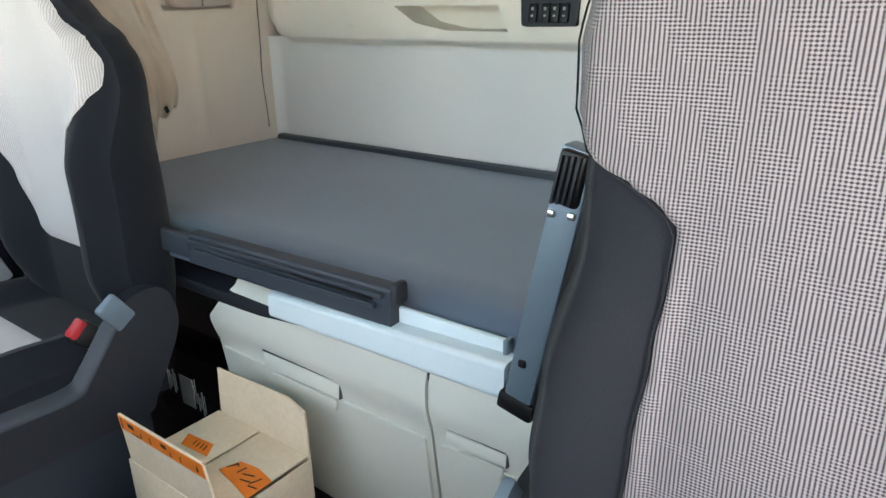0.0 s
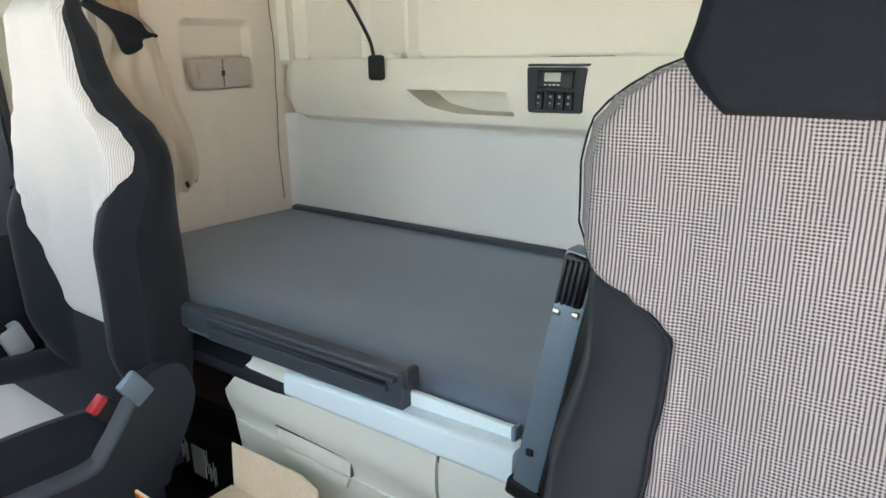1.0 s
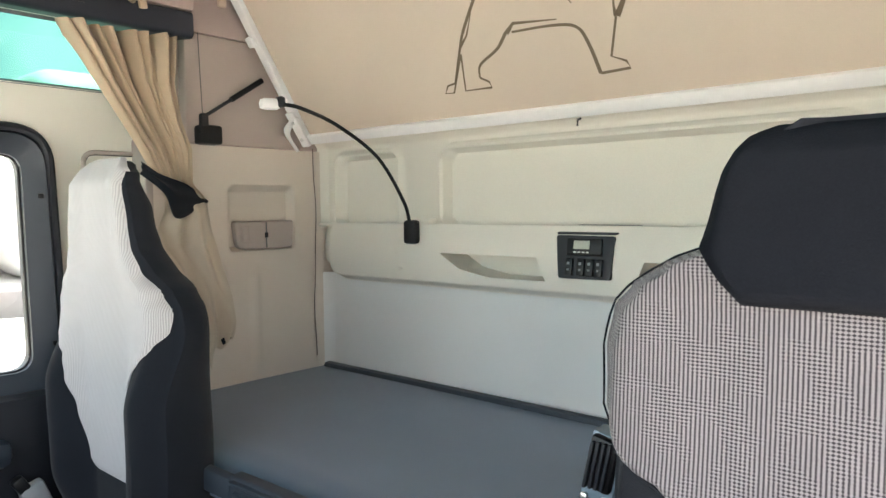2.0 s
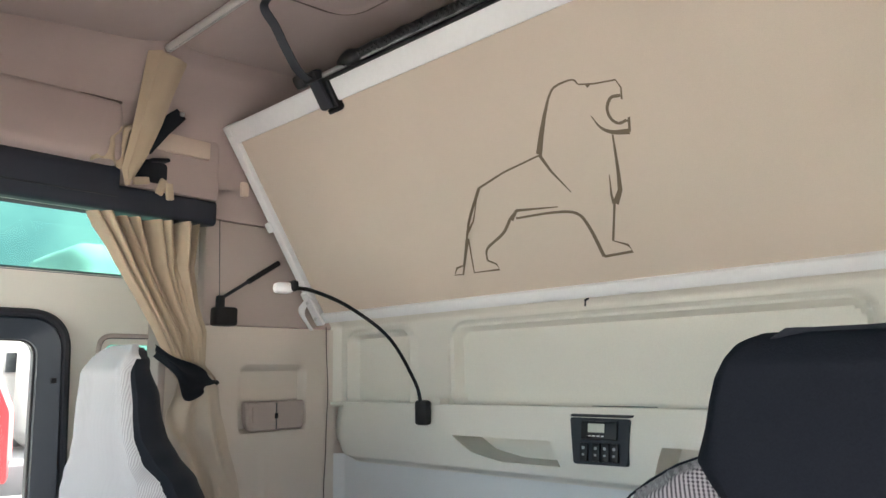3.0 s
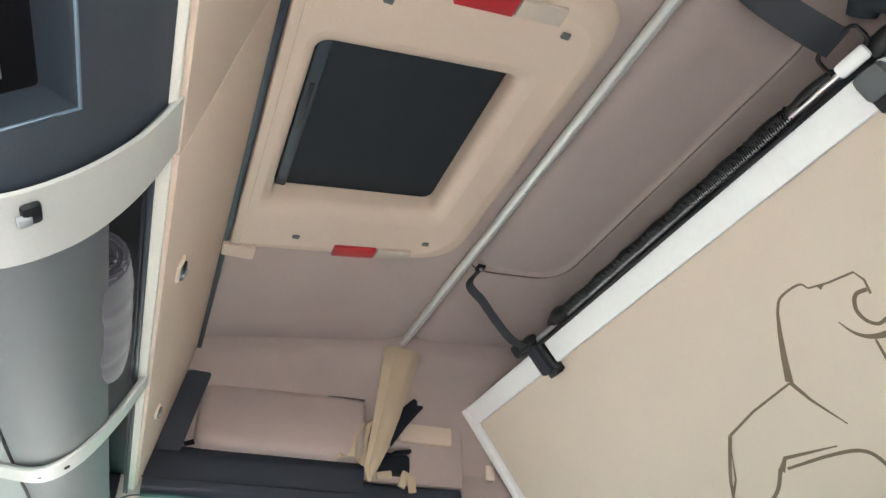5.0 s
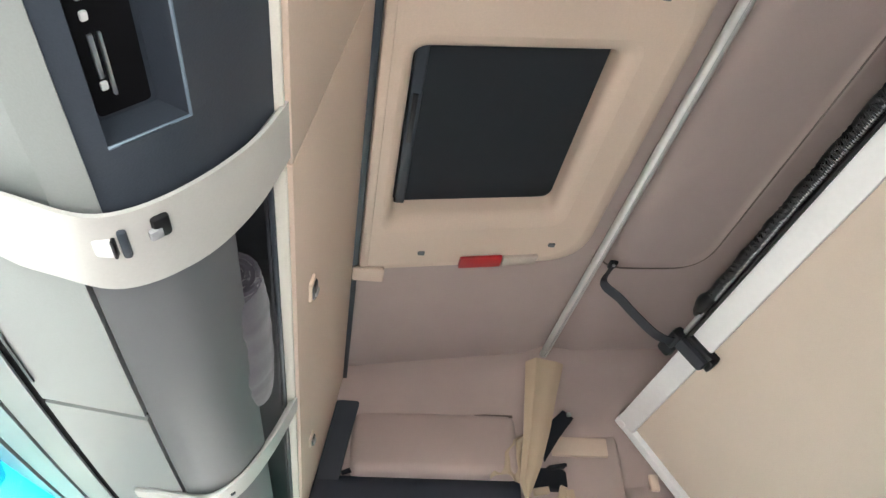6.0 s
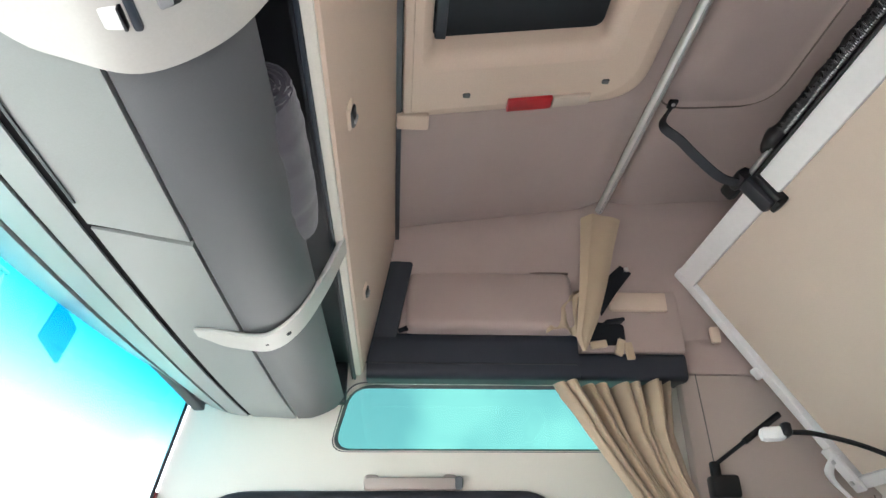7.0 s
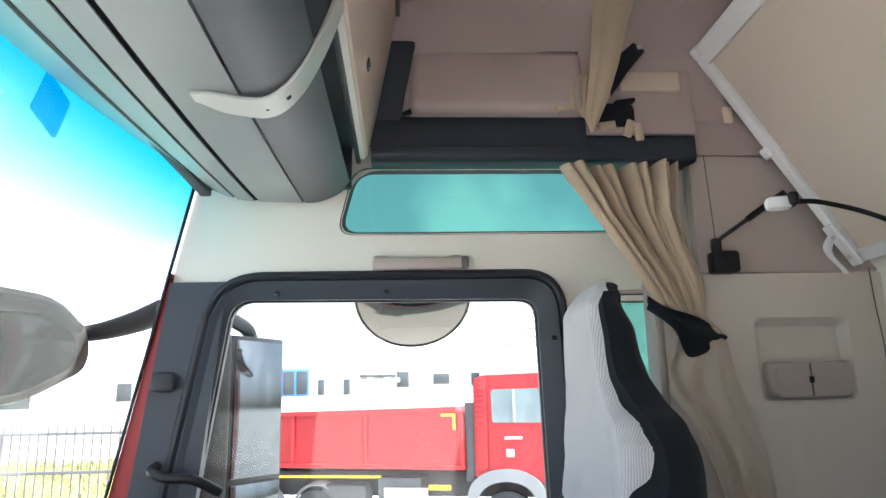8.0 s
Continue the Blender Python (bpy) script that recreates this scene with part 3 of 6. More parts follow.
# ---------------------------------------------------------------- lower berth
def lower_bunk():
    bunk = thing("lower_bunk", (0, -0.42, 0.55), "wide lower bunk with a dark grey cloth mattress", "bunk bed")
    def top(u, v):
        x, y = -1.065 + 2.13 * u, -0.82 + 0.80 * v
        z = 0.640 + 0.020 * step(-0.84, -0.70, y) - 0.028 * step(-0.76, -0.83, y) + 0.006 * math.sin(x * 3.1 + 0.6) * math.sin(y * 4.0)
        return x, y, z
    part("mattress", surface(top, 120, 60, thick=(0, 0, -0.03)), M_MATTRESS, bunk)
    part("rear_strip", box((0, -0.020, 0.659), (2.12, 0.034, 0.036), 0.012), M_SLATE, bunk, "grey padded strip along the wall")
    part("strip_seam", box((0, -0.039, 0.652), (2.12, 0.006, 0.006), 0.002), M_SEATDARK, bunk)
    part("base", box((0, -0.42, 0.51), (2.12, 0.76, 0.03), 0.005), M_DARK, bunk)
    # dark front rail with two ridges, ending short of the driver's seat
    rail = part("front_rail", profile(ring([(-0.812, 0.672), (-0.843, 0.670), (-0.849, 0.604), (-0.812, 0.598)], 0.006), -0.386, 0.172, lambda x, y, z: (x + 0.005, y, z - 0.004 + 0.014 * (x + 0.39)), 2), M_SLATE, bunk, "dark plastic front rail with ridges")
    for z, x0, x1 in ((0.659, -0.375, 0.160), (0.638, -0.365, 0.142)):
        part("ridge", profile(ring([(-0.842, z + 0.005), (-0.855, z + 0.003), (-0.855, z - 0.004), (-0.842, z - 0.006)], 0.002), x0, x1, lambda x, y, z: (x + 0.005, y, z - 0.004 + 0.014 * (x + 0.39)), 2), M_SLATE, rail)
    part("groove", box((-0.11, -0.8485, 0.6505), (0.50, 0.004, 0.004)), M_BLACK, rail)
    part("rail_end", box((0.180, -0.826, 0.664), (0.018, 0.034, 0.040), 0.008), M_DARK, rail)
    part("front_rail", box((-0.725, -0.828, 0.630), (0.67, 0.028, 0.052), 0.006), M_SLATE, bunk)
    part("slide_panel", box((0.14, -0.818, 0.602), (0.49, 0.012, 0.068), 0.004), M_PALEMETAL, bunk, "pale blue-white metal slide panel")
    part("slide_edge", box((0.388, -0.820, 0.612), (0.008, 0.020, 0.054), 0.002), M_STEEL, bunk)
    part("slide_lip", profile(ring([(-0.812, 0.602), (-0.850, 0.601), (-0.858, 0.596), (-0.860, 0.560), (-0.856, 0.553), (-0.812, 0.551)], 0.004), -0.121, 0.405, lambda x, y, z: (x, y, z - 0.002 + 0.032 * (x + 0.121) * (0.35 + 0.65 * step(0.556, 0.595, z))), 2), M_PALEMETAL, bunk, "pale metal rounded lip")
    part("slide_shadow_gap", box((0.14, -0.8265, 0.6015), (0.50, 0.004, 0.003)), M_FENDER, bunk)

lower_bunk()
# Added black sheet: paints the deep shade under the bunk and hides the skin.
solid("under_bunk_shade", box((-0.75, -0.55, 0.27), (0.64, 0.02, 0.50), 0.004), M_DARK, "black sheet standing in for the shade under the bunk", "panel", "structure")


def locker(x0, x1, name_label, handle):
    lock = thing("locker", ((x0 + x1) / 2, -0.5, 0.0), name_label, "locker", "lockers under the bunk")
    line = ring([(-0.10, 0.06), (-0.745, 0.06), (-0.785, 0.40), (-0.798, 0.44), (-0.796, 0.510), (-0.764, 0.560), (-0.10, 0.560)], [0.01, 0.03, 0.03, 0.03, 0.05, 0.03, 0.01], 4)
    cut = lambda x, y, z: (x + (0.95 * max(0, z - 0.45) + 0.010 * step(0.41, 0.38, z)) * step(x0 + 0.06, x0, x) * (x0 < 0), y - 0.012 * math.sin(math.pi * (x + 0.42) / 1.22), z)
    body = profile(line, x0, x1, cut, 8)
    bmesh.ops.bevel(body, geom=[e for e in body.edges if abs(e.verts[0].co.x - e.verts[1].co.x) < 1e-6], offset=0.006, segments=2, affect="EDGES")
    part("body", body, M_CABINET, lock)
    mid = (x0 + x1) / 2
    door = part("door", profile([(-0.746, 0.08), (-0.779, 0.375), (-0.7885, 0.375), (-0.7555, 0.08)], x0 + 0.016, x1 - 0.012, cut, 8), M_CABINET, lock)
    h0, h1, low_z = handle
    bulge = -0.012 * math.sin(math.pi * (mid - 0.05 + 0.42) / 1.22)
    part("handle", box(((h0 + h1) / 2, -0.7855 + bulge, (0.418 + low_z) / 2), (h1 - h0, 0.014, 0.418 - low_z), 0.005, (-6, 0, 0)), M_CABINET, door)
    part("handle_gap", box(((h0 + h1) / 2, -0.7905 + bulge, 0.4185), (h1 - h0, 0.006, 0.0022), 0.0, (-6, 0, 0)), M_CHASSIS, door)
    part("handle_gap", box((h1 + 0.001, -0.789 + bulge, (0.420 + low_z) / 2), (0.0022, 0.008, 0.416 - low_z), 0.0, (-6, 0, 0)), M_CHASSIS, door)
    low = plate(ring([(h0 + 0.030, low_z), (h1 - 0.002, low_z), (h1 - 0.014, low_z - 0.030), (h0 + 0.042, low_z - 0.026)], 0.006), (), lambda a, b: (a, -0.8 + bulge + 0.11 * (0.39 - b), b), (0, 0.006, 0))
    part("finger_recess", low, M_CABINET, door)

locker(-0.42, 0.214, "sage cream plastic locker under the bunk", (-0.238, -0.010, 0.378))
locker(0.221, 0.80, "sage cream plastic locker beside the driver's seat", (0.250, 0.375, 0.388))


def bed_guard():
    g = thing("bed_guard", (0.43, -0.83, 0.5), "blue-grey metal guard bar with black end cap", "guard bar")
    a, b = Vector((0.428, -0.85, 0.556)), Vector((0.511, -0.85, 0.946))
    d = (b - a).normalized()
    tilt = math.degrees(math.atan2(d.x, d.z))
    m = lambda k: a + (b - a) * k
    part("bar", box(m(0.5), (0.046, 0.035, (b - a).length), 0.006, (0, tilt, 0)), M_STEEL, g)
    part("end_cap", box(m(0.015), (0.06, 0.042, 0.03), 0.006, (0, tilt, 0)), M_BLACK, g)
    top = part("catch", box(m(0.905) - Vector((0, 0.012, 0)), (0.038, 0.03, 0.070), 0.006, (0, tilt, 0)), M_BLACK, g, "black ribbed catch")
    for i in range(4):
        part("rib", box(m(0.905) + Vector((-0.012 + i * 0.008, -0.03, 0)), (0.004, 0.008, 0.062), 0.001, (0, tilt, 0)), M_DARK, top)
    for k in (-0.014, 0.014):
        part("rivet", box(m(0.784) + Vector((k, -0.02, 0)), (0.011, 0.008, 0.011), 0.004), M_ALU, g)
    part("hole_plug", box(m(0.205) + Vector((-0.004, -0.019, 0)), (0.012, 0.006, 0.012), 0.004), M_BLACK, g)
    # Black strip stands in for the bar's shadow towards the seat.
    part("side_shadow_strip", box(m(0.45) + Vector((0.030, 0.0, 0)), (0.012, 0.03, 0.36), 0.003, (0, tilt, 0)), M_BLACK, g)


bed_guard()


# ---------------------------------------------------------------- seats
PASSENGER = dict(
    wide=[(0.40, 0.23), (0.55, 0.25), (0.75, 0.262), (0.95, 0.262), (1.01, 0.256), (1.05, 0.236), (1.10, 0.188), (1.15, 0.158), (1.20, 0.148), (1.28, 0.134), (1.31, 0.118), (1.330, 0.092), (1.342, 0.055)],
    light=[(0.60, 0.08), (0.63, 0.115), (0.75, 0.143), (0.83, 0.165), (0.88, 0.178), (0.905, 0.202), (0.935, 0.228), (0.97, 0.243), (1.01, 0.244), (1.05, 0.222), (1.10, 0.172), (1.15, 0.146), (1.20, 0.138), (1.28, 0.124), (1.315, 0.114), (1.335, 0.094), (1.349, 0.062)],
    deep=[(0.40, 0.10), (0.6, 0.12), (0.98, 0.112), (1.05, 0.100), (1.12, 0.090), (1.23, 0.070), (1.30, 0.036), (1.33, 0.012), (1.342, 0.006)], top=1.342, light_top=1.349, light_low=0.605, lean=-0.006, wing=0.055)
DRIVER = dict(
    wide=[(0.40, 0.25), (0.60, 0.262), (0.73, 0.248), (0.86, 0.222), (0.95, 0.238), (1.00, 0.252), (1.07, 0.252), (1.115, 0.243), (1.145, 0.218), (1.168, 0.182), (1.188, 0.135), (1.20, 0.10), (1.26, 0.10), (1.285, 0.09), (1.305, 0.05)],
    light=[(0.45, 0.142), (0.58, 0.138), (0.67, 0.133), (0.78, 0.123), (0.85, 0.116), (0.905, 0.116), (0.925, 0.132), (0.945, 0.165), (0.962, 0.205), (0.978, 0.238), (1.00, 0.2535), (1.07, 0.2535), (1.115, 0.2445), (1.145, 0.2195), (1.168, 0.1835), (1.188, 0.1365), (1.20, 0.10)],
    deep=[(0.40, 0.11), (0.6, 0.11), (1.0, 0.10), (1.12, 0.08), (1.16, 0.05), (1.25, 0.05), (1.305, 0.02)], top=1.305, light_top=1.194, light_low=0.50, lean=0.035, wing=0.055)


def seat(side, x, y, form, dark_head, lab):
    """y: the front face of the backrest at the head; side: +1 with the recliner towards +x."""
    s = thing("truck_seat", (x, y, 0), lab, "seat", "cab seats")
    wide, light, deep, top = form["wide"], form["light"], form["deep"], form["top"]
    face = lambda z: y - form["lean"] * step(1.15, 0.6, z) + (0 if dark_head else 0.032 * step(1.285, 1.352, z) - 0.008 * step(1.05, 1.2, z))
    rim_back = lambda z: (0.02 + 0.35 * lerp_table(deep, z)) * (1 if dark_head else 1 - 0.62 * step(1.02, 1.16, z))
    bolster = lambda z: form["wing"] * step(0.40, 0.60, z) * step(0.98, 0.80, z) + 0.010

    def front(px, z, off=0.0):
        w = max(lerp_table(wide, z), 0.0 if dark_head else 0.118)
        k = min(1, abs(px) / w)
        return face(z) - bolster(z) * step(0.40, 0.80, k) + rim_back(z) * step(0.84, 1.0, k) * k - off

    def body(u, v):
        z = 0.40 + (top - 0.40) * v ** 0.9
        w, d = lerp_table(wide, z), lerp_table(deep, z)
        t = u * 2
        if t <= 1:
            px = -w + 2 * w * t
            return x + px, front(px, z), z
        t -= 1
        px = w * math.cos(math.pi * t)
        px = math.copysign(abs(px / w) ** 0.6 * w, px)
        return x + px, face(z) - bolster(z) * abs(math.cos(math.pi * t)) ** 6 + rim_back(z) + (0.65 * d + 0.02) * max(0, math.sin(math.pi * t)) ** 0.6, z
    bm = surface(body, 140, 90)
    bmesh.ops.remove_doubles(bm, verts=bm.verts, dist=0.0008)
    bmesh.ops.holes_fill(bm, edges=[e for e in bm.edges if e.is_boundary])
    part("backrest", bm, M_SEATDARK, s)
    lt, low = form["light_top"], form["light_low"]

    def insert(u, v):
        z = low + (lt - low) * v
        w = lerp_table(light, z)
        px = (-1 + 2 * u) * w
        rim = min(1, (1 - abs(-1 + 2 * u)) * 12, v * 30, (1 - v) * 30)
        return x + px, front(px, z, 0.003 + 0.007 * rim ** 0.5), z
    def cloth_uv(u, v):
        z = low + (lt - low) * v
        w = lerp_table(light, z)
        length, last = 0.0, None
        for i in range(13):
            px = (-1 + 2 * u) * w * i / 12
            p = Vector((px, front(px, z), 0))
            length += (p - last).length if last is not None else 0
            last = p
        return math.copysign(length, u - 0.5), z
    part("backrest_insert", surface(insert, 70, 90, thick=(0, 0.012, 0), uv=cloth_uv), M_RIB if dark_head else M_RIBLIT, s, "light ribbed cloth panel")
    if dark_head:
        for e, d in ((1, 0.002), (0, -0.002)):
            part("piping", tube([Vector(insert(e, v / 40)) + Vector((d, -0.004, 0)) for v in range(41)], 0.0013, 6), M_SEATDARK, s)
    if dark_head:
        def pad(u, v):
            q = -1 + 2 * u
            z = 1.136 + (top - 0.003 - 1.136) * v
            w = float(np.interp(z, (1.136, 1.159, 1.188, 1.21, 1.24, 1.262, 1.28, 1.293, 1.302, 1.306), (0.087, 0.112, 0.134, 0.131, 0.125, 0.119, 0.109, 0.096, 0.076, 0.045)))
            rim = min(1, (1 - abs(q)) * 6, v * 12, (1 - v) * 6)
            return x + q * w, y - 0.018 - 0.024 * rim ** 0.5 + 0.05 * max(0, abs(q) - 0.8) ** 1.5 * 5 * step(1.17, 1.22, z) + 0.02 * v, z
        part("headrest", surface(pad, 48, 40, thick=(0, 0.05, 0)), M_HEAD, s, "black cloth headrest cover")
    cy = y + 0.02

    def cushion_z(py, k):
        v = (py - cy + 0.56) / 0.58
        return 0.455 + 0.04 * step(0.5, 0.82, k) - 0.06 * step(0.84, 1.0, k) - 0.05 * step(0.12, 0.0, v) - 0.02 * step(0.5, 1, v)
    part("cushion", surface(lambda u, v: (x - 0.265 + 0.53 * u, cy - 0.56 + 0.58 * v, cushion_z(cy - 0.56 + 0.58 * v, abs(2 * u - 1))), 40, 40, thick=(0, 0, -0.12)), M_SEATDARK, s)

    def panel(u, v):
        py = cy - 0.52 + 0.36 * v
        rim = min(1, (1 - abs(-1 + 2 * u)) * 10, v * 10, (1 - v) * 10)
        half = 0.17 - 0.03 * v
        return x + (-1 + 2 * u) * half, py, cushion_z(py, abs(-1 + 2 * u) * half / 0.265) + 0.005 * rim ** 0.5
    part("cushion_insert", surface(panel, 20, 30, thick=(0, 0, -0.01), uv=lambda u, v: (0.34 * u, 0.36 * v)), M_RIB if dark_head else M_RIBLIT, s, "light ribbed cloth panel")
    part("base", box((x, cy - 0.26, 0.135), (0.45, 0.52, 0.27), 0.03), M_SLATE, s)
    shell = ring([(cy - 0.60, 0.272), (cy - 0.60, 0.386), (cy - 0.325, 0.382), (cy - 0.185, 0.377), (cy - 0.140, 0.412), (cy - 0.083, 0.490), (cy - 0.058, 0.541), (cy, 0.556), (cy + 0.044, 0.538), (cy + 0.062, 0.470), (cy + 0.048, 0.420), (cy + 0.012, 0.355), (cy - 0.020, 0.302), (cy - 0.030, 0.272)], 0.022)
    part("side_cover", profile(shell, x + side * 0.245, x + side * 0.285), M_DARK, s, "black plastic seat side cover")
    crest = curve([(0, cy - 0.60, 0.386), (0, cy - 0.325, 0.382), (0, cy - 0.188, 0.380), (0, cy - 0.150, 0.406), (0, cy - 0.085, 0.488), (0, cy - 0.062, 0.530)], 40)

    def bevel(u, v):
        p = crest[min(40, int(round(u * 40)))]
        q = step(1.0, 0.75, u)
        return x + side * (0.2865 - 0.020 * v * v), p.y - 0.012 * v * q, p.z + (0.004 + 0.024 * q) * v - 0.004
    # Slate instead of the cover's black puts the light on this bevel into its colour.
    part("cover_bevel", surface(bevel, 40, 6, thick=(-side * 0.004, 0, -0.003)), M_SLATE, s, "bevelled edge of the side cover, toned lighter as if lit")
    part("recliner_lever", box((x + side * 0.280, cy - 0.074, 0.524), (0.020, 0.050, 0.070), 0.006, (34, 0, 0)), M_STEEL, s, "grey-blue recliner lever")
    buckle = part("belt_buckle", box((x + side * 0.25, cy - 0.115, 0.475), (0.03, 0.05, 0.08), 0.008, (42, 0, 0)), M_BLACK, s)
    part("release_button", box((x + side * 0.25, cy - 0.142, 0.505), (0.027, 0.042, 0.022), 0.005, (42, 0, 0)), M_RED, buckle, "red release button")
    anchor = part("belt_anchor", box((x - side * 0.285, cy - 0.09, 0.50), (0.035, 0.06, 0.09), 0.01, (20, 0, 0)), M_FENDER, s, "grey belt anchor")
    part("belt_clip", box((x - side * 0.285, cy - 0.125, 0.545), (0.03, 0.03, 0.045), 0.006, (30, 0, 0)), M_BLACK, anchor)
    return s


seat(1, -0.728, -0.938, PASSENGER, False, "dark cloth passenger seat with light ribbed panels")
seat(-1, 0.79, -0.955, DRIVER, True, "dark cloth driver's seat with ribbed panel and black headrest")


# ---------------------------------------------------------------- upper berth
HINGE, ALONG, OUT = Vector((0, -0.11, 1.47)), Vector((0, -0.5597, 0.8287)), Vector((0, -0.8287, -0.5597))
TILT_BUNK = Matrix((Vector((1, 0, 0)), ALONG, -OUT)).transposed().to_4x4()


def on_bunk(u, v, w=0.0):
    """A place on the folded bunk's underside: u across the cab, v up the board, w out into the cab."""
    return HINGE + Vector((u, 0, 0)) + ALONG * v + OUT * w


def bunk_box(c, s, bevel=0.003, bm=None):
    return box(on_bunk(*c), s, bevel, TILT_BUNK, bm)


def upper_bunk():
    b = thing("upper_bunk", tuple(HINGE), "folded-up upper bunk with tan board and white metal frame", "bunk bed")
    quad = [(-1.005, 0.01), (-0.975, 0.69), (0.975, 0.69), (1.005, 0.01)]
    part("underside_board", plate(quad, (), lambda u, v: on_bunk(u, v, 0.0), tuple(-OUT * 0.03)), M_BUNKPANEL, b, "tan fibreboard underside")
    part("top_bar", bunk_box((0, 0.681, -0.012), (2.02, 0.062, 0.05), 0.006), M_WHITE, b, "white lacquered frame bar")
    part("bottom_bar", bunk_box((0, -0.004, -0.012), (2.06, 0.034, 0.05), 0.005), M_WHITE, b, "white lacquered frame bar")
    for s in (-1, 1):
        a, c = on_bunk(s * 1.0, 0.715, -0.012), on_bunk(s * 1.035, -0.02, -0.012)
        m = Matrix((Vector((ALONG.cross(OUT))), (a - c).normalized(), -OUT)).transposed().to_4x4()
        part("side_bar", box((a + c) / 2, (0.036, (a - c).length, 0.05), 0.005, m), M_WHITE, b, "white lacquered frame bar")
        part("corner_joint", bunk_box((s * 0.998, 0.696, -0.006), (0.034, 0.034, 0.046), 0.005), M_WHITE, b)
        part("stop_lug", bunk_box((s * 1.03, 0.36, 0.01), (0.03, 0.035, 0.03), 0.006), M_WHITE, b)
        hinge = part("hinge_plate", bunk_box((s * 1.02, 0.045, 0.022), (0.04, 0.13, 0.012), 0.004), M_WHITE, b, "white hinge plate with bolts")
        for v in (0.01, 0.075):
            part("bolt", bunk_box((s * 1.02, v, 0.031), (0.013, 0.013, 0.006), 0.003), M_ALU, hinge)
        part("hinge_web", tube(curve([on_bunk(s * 1.0, 0.09, 0.02), on_bunk(s * 1.06, 0.05, 0.04), on_bunk(s * 1.075, -0.03, 0.03)], 12), 0.012, 8, flat=0.4), M_WHITE, b)
    part("mattress", bunk_box((0, 0.35, -0.09), (1.96, 0.66, 0.10), 0.03), M_MATTRESS, b)
    # printed emblem: plain angular strokes
    def stroke(pts, w0, w1):
        bm = bmesh.new()
        rows = []
        n = len(pts)
        for i, (p, q) in enumerate(pts):
            a, c = pts[max(i - 1, 0)], pts[min(i + 1, n - 1)]
            t = Vector((c[0] - a[0], c[1] - a[1])).normalized()
            h = (w0 + (w1 - w0) * i / (n - 1)) * 0.36
            rows.append([bm.verts.new(on_bunk(p + t.y * k * h, q - t.x * k * h, 0.0015)) for k in (-1, 1)])
        for r0, r1 in zip(rows, rows[1:]):
            bm.faces.new((r0[0], r0[1], r1[1], r1[0]))
        part("emblem_stroke", bm, M_LINE, b, "dark brown printed line", False)
    fine = lambda pts, n=16: [(v.x, v.y) for v in curve([(p, q, 0) for p, q in pts], n)]
    stroke(fine([(0.206, 0.486), (0.195, 0.50), (0.150, 0.497), (0.126, 0.478)], 12), 0.005, 0.008)
    stroke([(0.126, 0.478), (0.100, 0.442), (0.075, 0.403), (0.05, 0.36)], 0.008, 0.022)
    stroke([(0.05, 0.36), (0.064, 0.314), (0.094, 0.254)], 0.014, 0.004)
    stroke([(0.206, 0.486), (0.241, 0.477), (0.289, 0.471), (0.295, 0.452), (0.288, 0.428)], 0.005, 0.006)
    stroke([(0.222, 0.476), (0.236, 0.480)], 0.010, 0.003)
    stroke(fine([(0.288, 0.437), (0.266, 0.438), (0.250, 0.418), (0.251, 0.395), (0.264, 0.381), (0.283, 0.383)], 20), 0.010, 0.009)
    stroke([(0.283, 0.380), (0.290, 0.388), (0.281, 0.357)], 0.008, 0.008)
    stroke(fine([(0.281, 0.358), (0.244, 0.366), (0.221, 0.383), (0.209, 0.413)], 12), 0.018, 0.003)
    stroke([(0.242, 0.361), (0.226, 0.283), (0.214, 0.235), (0.192, 0.205)], 0.006, 0.020)
    stroke([(0.202, 0.275), (0.190, 0.230), (0.188, 0.205)], 0.003, 0.012)
    stroke([(0.189, 0.205), (0.153, 0.117), (0.185, 0.101), (0.191, 0.083), (0.116, 0.08)], 0.008, 0.010)
    stroke(fine([(0.116, 0.08), (0.107, 0.156), (0.089, 0.199), (0.03, 0.213), (-0.082, 0.217)]), 0.014, 0.008)
    stroke([(-0.098, 0.216), (-0.071, 0.237), (0.046, 0.225)], 0.018, 0.004)
    stroke([(0.048, 0.358), (-0.064, 0.34), (-0.154, 0.316)], 0.006, 0.008)
    stroke(fine([(-0.154, 0.316), (-0.22, 0.245), (-0.251, 0.202), (-0.309, 0.112)]), 0.012, 0.009)
    stroke([(-0.178, 0.285), (-0.215, 0.232), (-0.248, 0.205)], 0.003, 0.010)
    stroke([(-0.309, 0.112), (-0.338, 0.107), (-0.356, 0.087), (-0.326, 0.085), (-0.255, 0.187)], 0.008, 0.007)
    stroke([(-0.255, 0.187), (-0.285, 0.086), (-0.197, 0.085), (-0.20, 0.102), (-0.224, 0.116)], 0.008, 0.009)
    stroke(fine([(-0.224, 0.116), (-0.207, 0.15), (-0.14, 0.183), (-0.098, 0.22)]), 0.008, 0.012)

upper_bunk()


